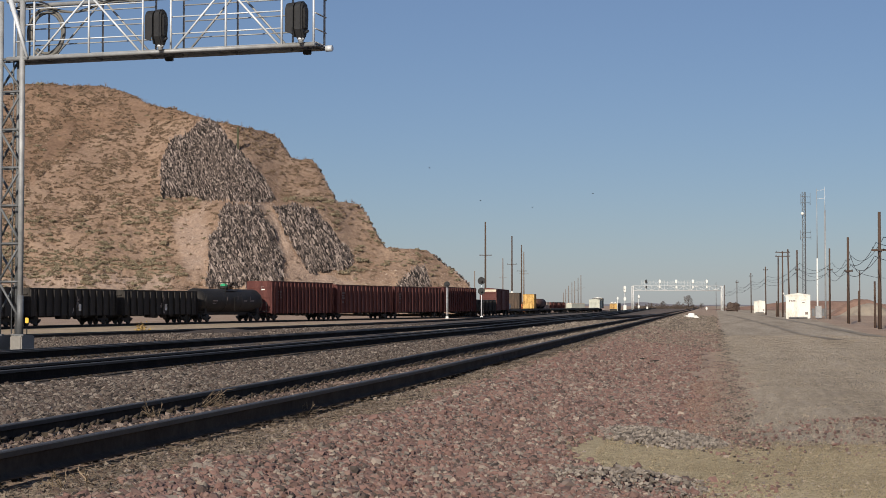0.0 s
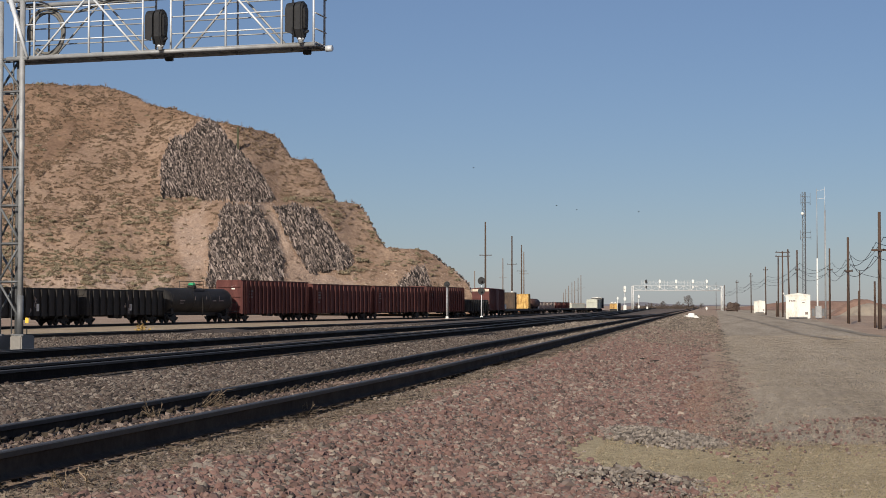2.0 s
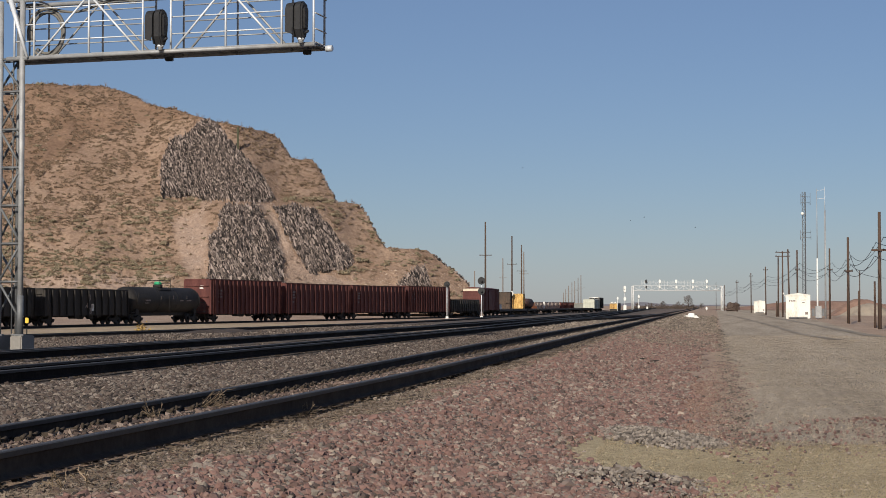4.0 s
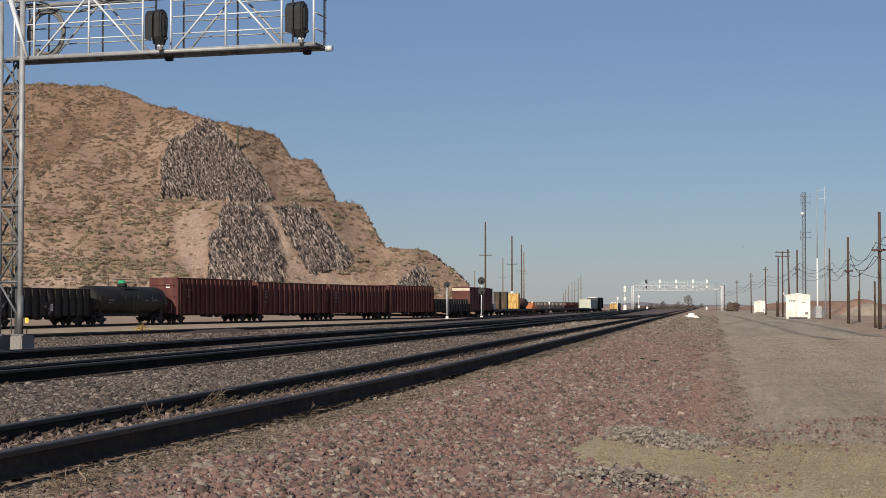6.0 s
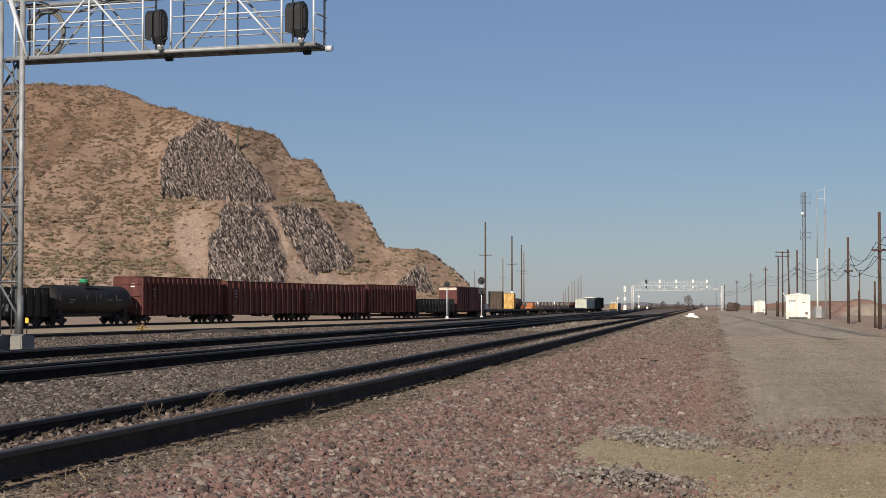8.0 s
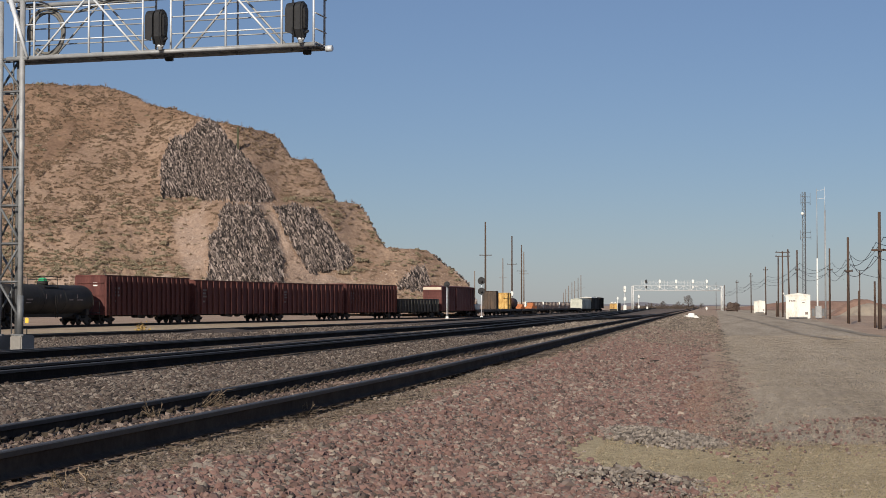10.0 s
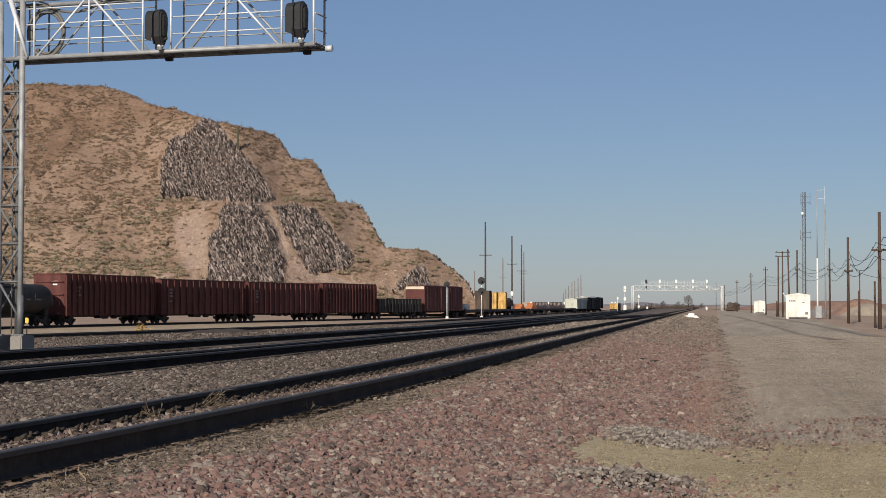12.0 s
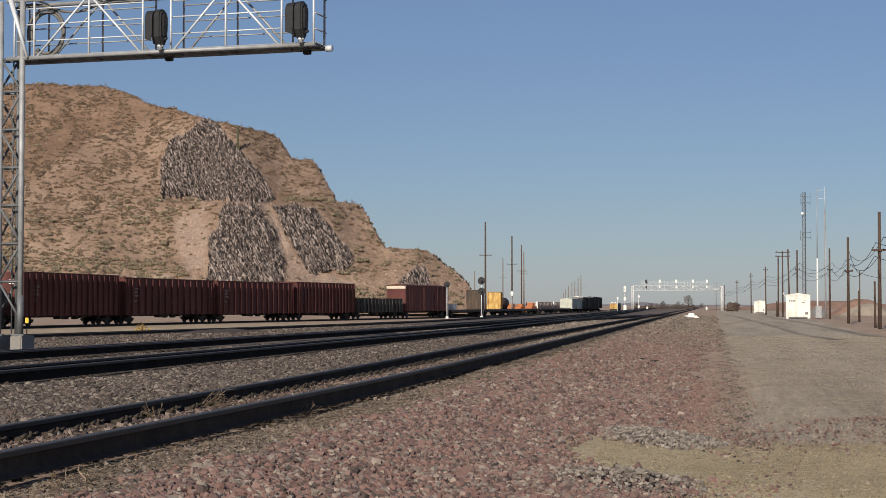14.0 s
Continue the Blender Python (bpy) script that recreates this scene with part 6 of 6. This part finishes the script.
def shrubs():
    rng = np.random.default_rng(5)

    def brown(x, y, k):
        c = np.clip(patchy(x, y, 0.03, 3), 0.12, 0.8)
        c = np.where(x > 480, c * 0.65, c) * np.where(x > 600, 0.6, 1) * np.where(y > 400, 0.45, np.where(y < 330, 1.35, 1.0))
        return c * (k < 0.12) * bare(x, y)

    p, px, py, r = on_hill(rng, 26000, brown)
    v, f = clumps(rng, p, rng.uniform(0.22, 0.5, len(p)) * np.where(rng.uniform(0, 1, len(p)) > 0.92, 1.5, 1.0), 20, 0.9)
    tagged(new("hillside_brush", fast_mesh("hillside_brush", v, f, M["shrub"])), "low dry brown brush scattered over the hillside", "shrubs", kind="stuff")

    def green(x, y, k):
        c = np.clip(patchy(x, y, 0.022, 8) * 1.7 - 0.55, 0, 1) * np.clip((y - 335) / 60, 0.05, 1)
        c = np.maximum(c, 1.1 * np.exp(-((y - 470 - (x - 180) * 0.06) / 13) ** 2) * (x < 330))
        c = np.maximum(c, 0.55 * np.exp(-((y - 466 - (x - 690) * 0.1) / 12) ** 2) * (x > 600))
        c = np.where((x > 300) & (x < 372) & (y > 380), c * 0.25, c)
        bench = 0.9 * np.exp(-((y - 354) / 3.5) ** 2) * ((x > 275) & (x < 600))
        foot = 0.5 * np.exp(-((y - 472 - (x - 180) * 0.06) / 12) ** 2) * (x < 330) * np.clip(patchy(x, y, 0.02, 14) * 1.8, 0, 1)
        return np.maximum(np.maximum(c * 0.3, foot), bench) * (k < 0.1) * bare(x, y)

    p, px, py, r = on_hill(rng, 33000, green)
    v, f = clumps(rng, p, rng.uniform(0.26, 0.7, len(p)) * np.where(rng.uniform(0, 1, len(p)) > 0.88, 1.5, 1.0), 34, 0.6)
    tagged(new("hillside_shrubs", fast_mesh("hillside_shrubs", v, f, M["olive"])), "olive green desert shrubs in drifts on the slope", "shrubs", kind="stuff")
    # thin bare bushes along the skyline
    pts, rock, gx, gy = HILL
    vs, fs, base = [], [], 0
    for k in range(230):
        i = int(rng.integers(80, 345))
        q = pts[i, -1 - int(rng.integers(0, 3))]
        h = rng.uniform(0.3, 0.8) * (1.8 if rng.uniform() > 0.9 else 1)
        n = 12
        a, t = rng.uniform(0, math.tau, n), rng.uniform(0.15, 0.8, n)
        tip = np.stack([np.cos(a) * t, np.sin(a) * t, np.ones(n)], 1) * h * rng.uniform(0.6, 1, (n, 1))
        side = np.stack([-np.sin(a), np.cos(a), np.zeros(n)], 1) * 0.03
        v = np.stack([q - side, q + side, q + tip], 1).reshape(-1, 3)
        vs.append(v)
        fs.append(np.arange(n * 3).reshape(-1, 3) + base)
        base += n * 3
    tagged(new("skyline_brush", fast_mesh("skyline_brush", np.concatenate(vs), np.concatenate(fs), M["shrub"])), "thin bare brush along the skyline of the hill", "shrubs", kind="stuff")


shrubs()


def saguaro(bearing, height, tall):
    """A fluted columnar cactus on the slope."""
    pts, rock, px, py = HILL
    i = int(np.argmin(np.abs(px[:, 0] - bearing)))
    j = int(np.argmin(np.abs(py[i] - height)))
    q = pts[i, j]
    ob = empty("saguaro", pose(q[0], q[1], q[2] - 0.2), "tall slim dark green columnar cactus on the hillside", "cactus")
    bm = bmesh.new()
    rings = []
    for z, r in ((0, 0.16), (tall * 0.4, 0.2), (tall * 0.85, 0.19), (tall * 0.97, 0.13), (tall, 0.04)):
        rings.append([bm.verts.new((math.cos(k * math.tau / 24) * r * (1 if k % 2 else 0.82), math.sin(k * math.tau / 24) * r * (1 if k % 2 else 0.82), z)) for k in range(24)])
    for a, b in zip(rings, rings[1:]):
        for k in range(24):
            bm.faces.new((a[k], a[(k + 1) % 24], b[(k + 1) % 24], b[k]))
    bm.faces.new(rings[-1])
    part("stem", bm, M["cactus"], ob)


M["cactus"] = surface("cactus_skin", [(0.05, 0.055, 0.03), (0.1, 0.1, 0.06)], 0.8, 3, 0, 0.3)
saguaro(421, 267, 4.9)


def straw_strip():
    rng = np.random.default_rng(9)
    vs, fs = [], []
    y = np.concatenate([rng.uniform(9.5, 20, 2000), rng.uniform(20, 60, 3400)])
    x = near_a(y) + np.abs(rng.normal(0.35, 0.28, len(y))) + 0.1
    z = height_of(x, y) + rng.uniform(0.015, 0.06, len(y))
    for k in range(len(y)):
        a, l, w = rng.uniform(0, math.tau), rng.uniform(0.05, 0.2), rng.uniform(0.0015, 0.0035) * (1 + y[k] / 30)
        d = np.array((math.cos(a), math.sin(a), rng.uniform(-0.1, 0.25)))
        s_ = np.array((-math.sin(a), math.cos(a), 0.3)) * w
        p = np.array((x[k], y[k], z[k]))
        b = len(vs)
        vs += [p - s_, p + s_, p + d * l]
        fs.append((b, b + 1, b + 2))
    tagged(new("straw_litter", fast_mesh("straw_litter", vs, fs, M["straw"])), "dry straw litter along the ends of the ties", "straw", kind="stuff")


straw_strip()


def dry_tuft(x, y, z, h, n, lean, seed, label):
    rng = np.random.default_rng(seed)
    bm = bmesh.new()
    for k in range(n):
        d = Vector((rng.normal(lean[0], 0.45), rng.normal(lean[1], 0.4), abs(rng.normal(0.6, 0.3)) + 0.1)).normalized()
        p = Vector((rng.normal(0, 0.05), rng.normal(0, 0.05), 0))
        q = p + d * h * rng.uniform(0.5, 1.0)
        tube(bm, p, q, 0.004, 0.0025, 3, False)
        for _ in range(2):
            e = (d + Vector(rng.normal(0, 0.5, 3))).normalized()
            m = p.lerp(q, rng.uniform(0.4, 0.9))
            tube(bm, m, m + e * h * 0.25, 0.004, 0.002, 3, False)
    ob = empty("dry_grass_tuft", pose(x, y, z), label, "dry grass", "dry tufts along the track")
    part("tuft", bm, M["straw"], ob)


dry_tuft(-2.75, 18.6, 0.42, 0.42, 16, (1.2, 0.1), 1, "straw-coloured dry tuft leaning over the ties")
dry_tuft(-1.5, 17.6, 0.4, 0.22, 16, (0.0, 0.0), 2, "straw-coloured dry tuft against the near rail")
dry_tuft(-2.48, 10.7, 0.42, 0.14, 9, (-0.2, 0.0), 3, "thin dry twigs against the near rail")
dry_tuft(-2.36, 10.9, 0.42, 0.17, 5, (-0.1, 0.0), 4, "thin dry twigs against the near rail")
dry_tuft(-2.95, 16.8, 0.46, 0.2, 10, (-0.2, 0.0), 5, "small dry stalks between the rails")


def weed(x, y, z, r, seed, label):
    rng = np.random.default_rng(seed)
    c = rng.normal(0, 0.4, (70, 3)) * r
    c[:, 2] = np.abs(c[:, 2]) * 1.1
    v, f = stones(rng, np.array((x, y, z))[None] + c, rng.uniform(0.08, 0.2, 70) * r, OCT_V, OCT_F)
    tagged(new("dry_weed", fast_mesh("dry_weed", v, f, M["weed"])), label, "weed")


M["weed"] = surface("yellow_dry_weed", [(0.2, 0.13, 0.05), (0.5, 0.34, 0.1)], 0.9, 4, 0, 0, vary="island")
weed(-22.6, 123, -0.4, 0.75, 1, "yellow dry weed beside the yard track")
sign = empty("yard_marker", pose(-26.0, 102.5, -0.4), "small yellow marker on a low post", "marker")
part("post", tube(bmesh.new(), (0, 0, -0.2), (0, 0, 0.6), 0.04, n=8), M["truck"], sign)
part("target", box(bmesh.new(), -0.11, 0.11, -0.03, 0.0, 0.9, 1.24, 0.02), M["yellowtag"], sign, "yellow target")


def lumps(name, x, y, spots, material, label, category, seed):
    """A few large rough lumps lying together."""
    rng = np.random.default_rng(seed)
    pts = np.array([(x + a, y + b, ground_z(x + a, y + b) + c) for a, b, c, r in spots])
    v, f = stones(rng, pts, np.array([r for a, b, c, r in spots]), ICO_V, ICO_F)
    tagged(new(name, fast_mesh(name, v, f, material)), label, category, kind="stuff")


lumps("plaster_heap", 27.3, 180, [(-0.45, 0, 0.1, 0.34), (-0.1, 0, 0.14, 0.4), (0.3, 0.1, 0.1, 0.36), (0.55, 0, 0.06, 0.24), (0.2, 0, 0.45, 0.16)], M["white"], "bright white lumpy heap on the ballast", "heap", 3)
lumps("brush_heap", 79.6, 450, [(a * 0.5, b * 0.5, 0.5 + c * 0.45, 0.75) for a in (-2, -1, 0, 1, 2) for b in (-1, 1) for c in (0, 1, 2, 3)], M["brown"], "dark heap of brush and scrap beside the road", "heap", 4)
heap("dark_mound", -14.4, 111, 4.4, 4.5, 0.36, M["dark_dirt"], "low dark mound of cinders between the tracks", "mound", 12, 0.4)


def brush_line():
    rng = np.random.default_rng(31)
    vs, fs, base = [], [], 0
    for k in range(130):
        x, y = rng.uniform(70, 93), rng.uniform(585, 660)
        r = rng.uniform(0.7, 1.6)
        c = rng.normal(0, 0.5, (30, 3)) * r
        c[:, 2] = np.abs(c[:, 2])
        v, f = stones(rng, np.array((x * y / 600, y, 0.0))[None] + c, rng.uniform(0.1, 0.25, 30) * r, OCT_V, OCT_F)
        vs.append(v)
        fs.append(f + base)
        base += len(v)
    tagged(new("brush", fast_mesh("brush", np.concatenate(vs), np.concatenate(fs), M["tree"])), "low grey-brown brush along the horizon", "brush", kind="stuff")


brush_line()


for x, y, turn in ((5.2, 42.6, -60), (5.35, 41.6, -50)):
    stick = empty("stick", pose(x, y, ground_z(x, y) + 0.05, 0, 0, turn), "short dark stick lying on the stones", "stick")
    part("wood", tube(bmesh.new(), (-0.13, 0, 0.0), (0.13, 0.03, 0.03), 0.016, 0.01, 7), M["truck"], stick)


# ---- birds ----
BIRDS = []


def bird(rows):
    ob = empty("bird", pose(0, 0, 50), "small dark bird in flight", "bird", "birds in the sky")
    bm = bmesh.new()
    lathe(bm, [(-0.09, 0.006), (-0.06, 0.022), (0.01, 0.03), (0.07, 0.018), (0.09, 0.006)], 8, "x")
    part("body", bm, M["black"], ob)
    for d in (-1, 1):
        bm = bmesh.new()
        v = [bm.verts.new(p) for p in ((-0.035, d * 0.015, 0.01), (0.04, d * 0.015, 0.01), (0.02, d * 0.13, 0.06), (-0.02, d * 0.23, 0.02), (-0.045, d * 0.12, 0.05))]
        bm.faces.new(v)
        w = [bm.verts.new(q.co - Vector((0, 0, 0.012))) for q in v]
        bm.faces.new(w[::-1])
        for k in range(5):
            bm.faces.new((v[k], w[k], w[(k + 1) % 5], v[(k + 1) % 5]))
        part("wing", bm, M["black"], ob)
    BIRDS.append((ob, rows))


def flight(x0, z0, vx, vz, y):
    """Across the view, and slowly away from it."""
    rows = []
    for t, far in ((0.0, 1.0), (3.2, 1.1), (5.3, 1.5), (8.0, 2.3), (11.0, 3.2), (14.0, 4.1)):
        rows.append((t, pose((x0 + vx * t) * far, y * far, 1.6 + (z0 + vz * t - 1.6) * far, 0, 0, 10)))
    return rows


bird(flight(-1.4, 15.9, 2.4, 0.0, 170))
bird(flight(3.9, 12.5, 4.2, -0.4, 170))
bird(flight(9.3, 11.8, 2.5, -0.3, 170))
bird(flight(15.6, 13.2, 2.6, -0.9, 170))


# ---- what moves ----
def motions():
    times = [k * 0.5 for k in range(29)]
    for ob, s, half, line, roll in CARS:
        walk(ob, [(t, car_pose(s - roll(t), half, line)) for t in times])
    for ob, s, half, base in LOADS:
        walk(ob, [(t, car_pose(s - rolled(t), half) @ pose(0, 0, base)) for t in times])
    spins = [k * 0.14 for k in range(100)] + [14.0]
    for ax, x in AXLES[:44]:
        walk(ax, [(t, pose(x, 0, 0.455, 0, -math.degrees(rolled(t) / 0.455), 0)) for t in spins])
    for ob, rows in BIRDS:
        walk(ob, rows)


motions()
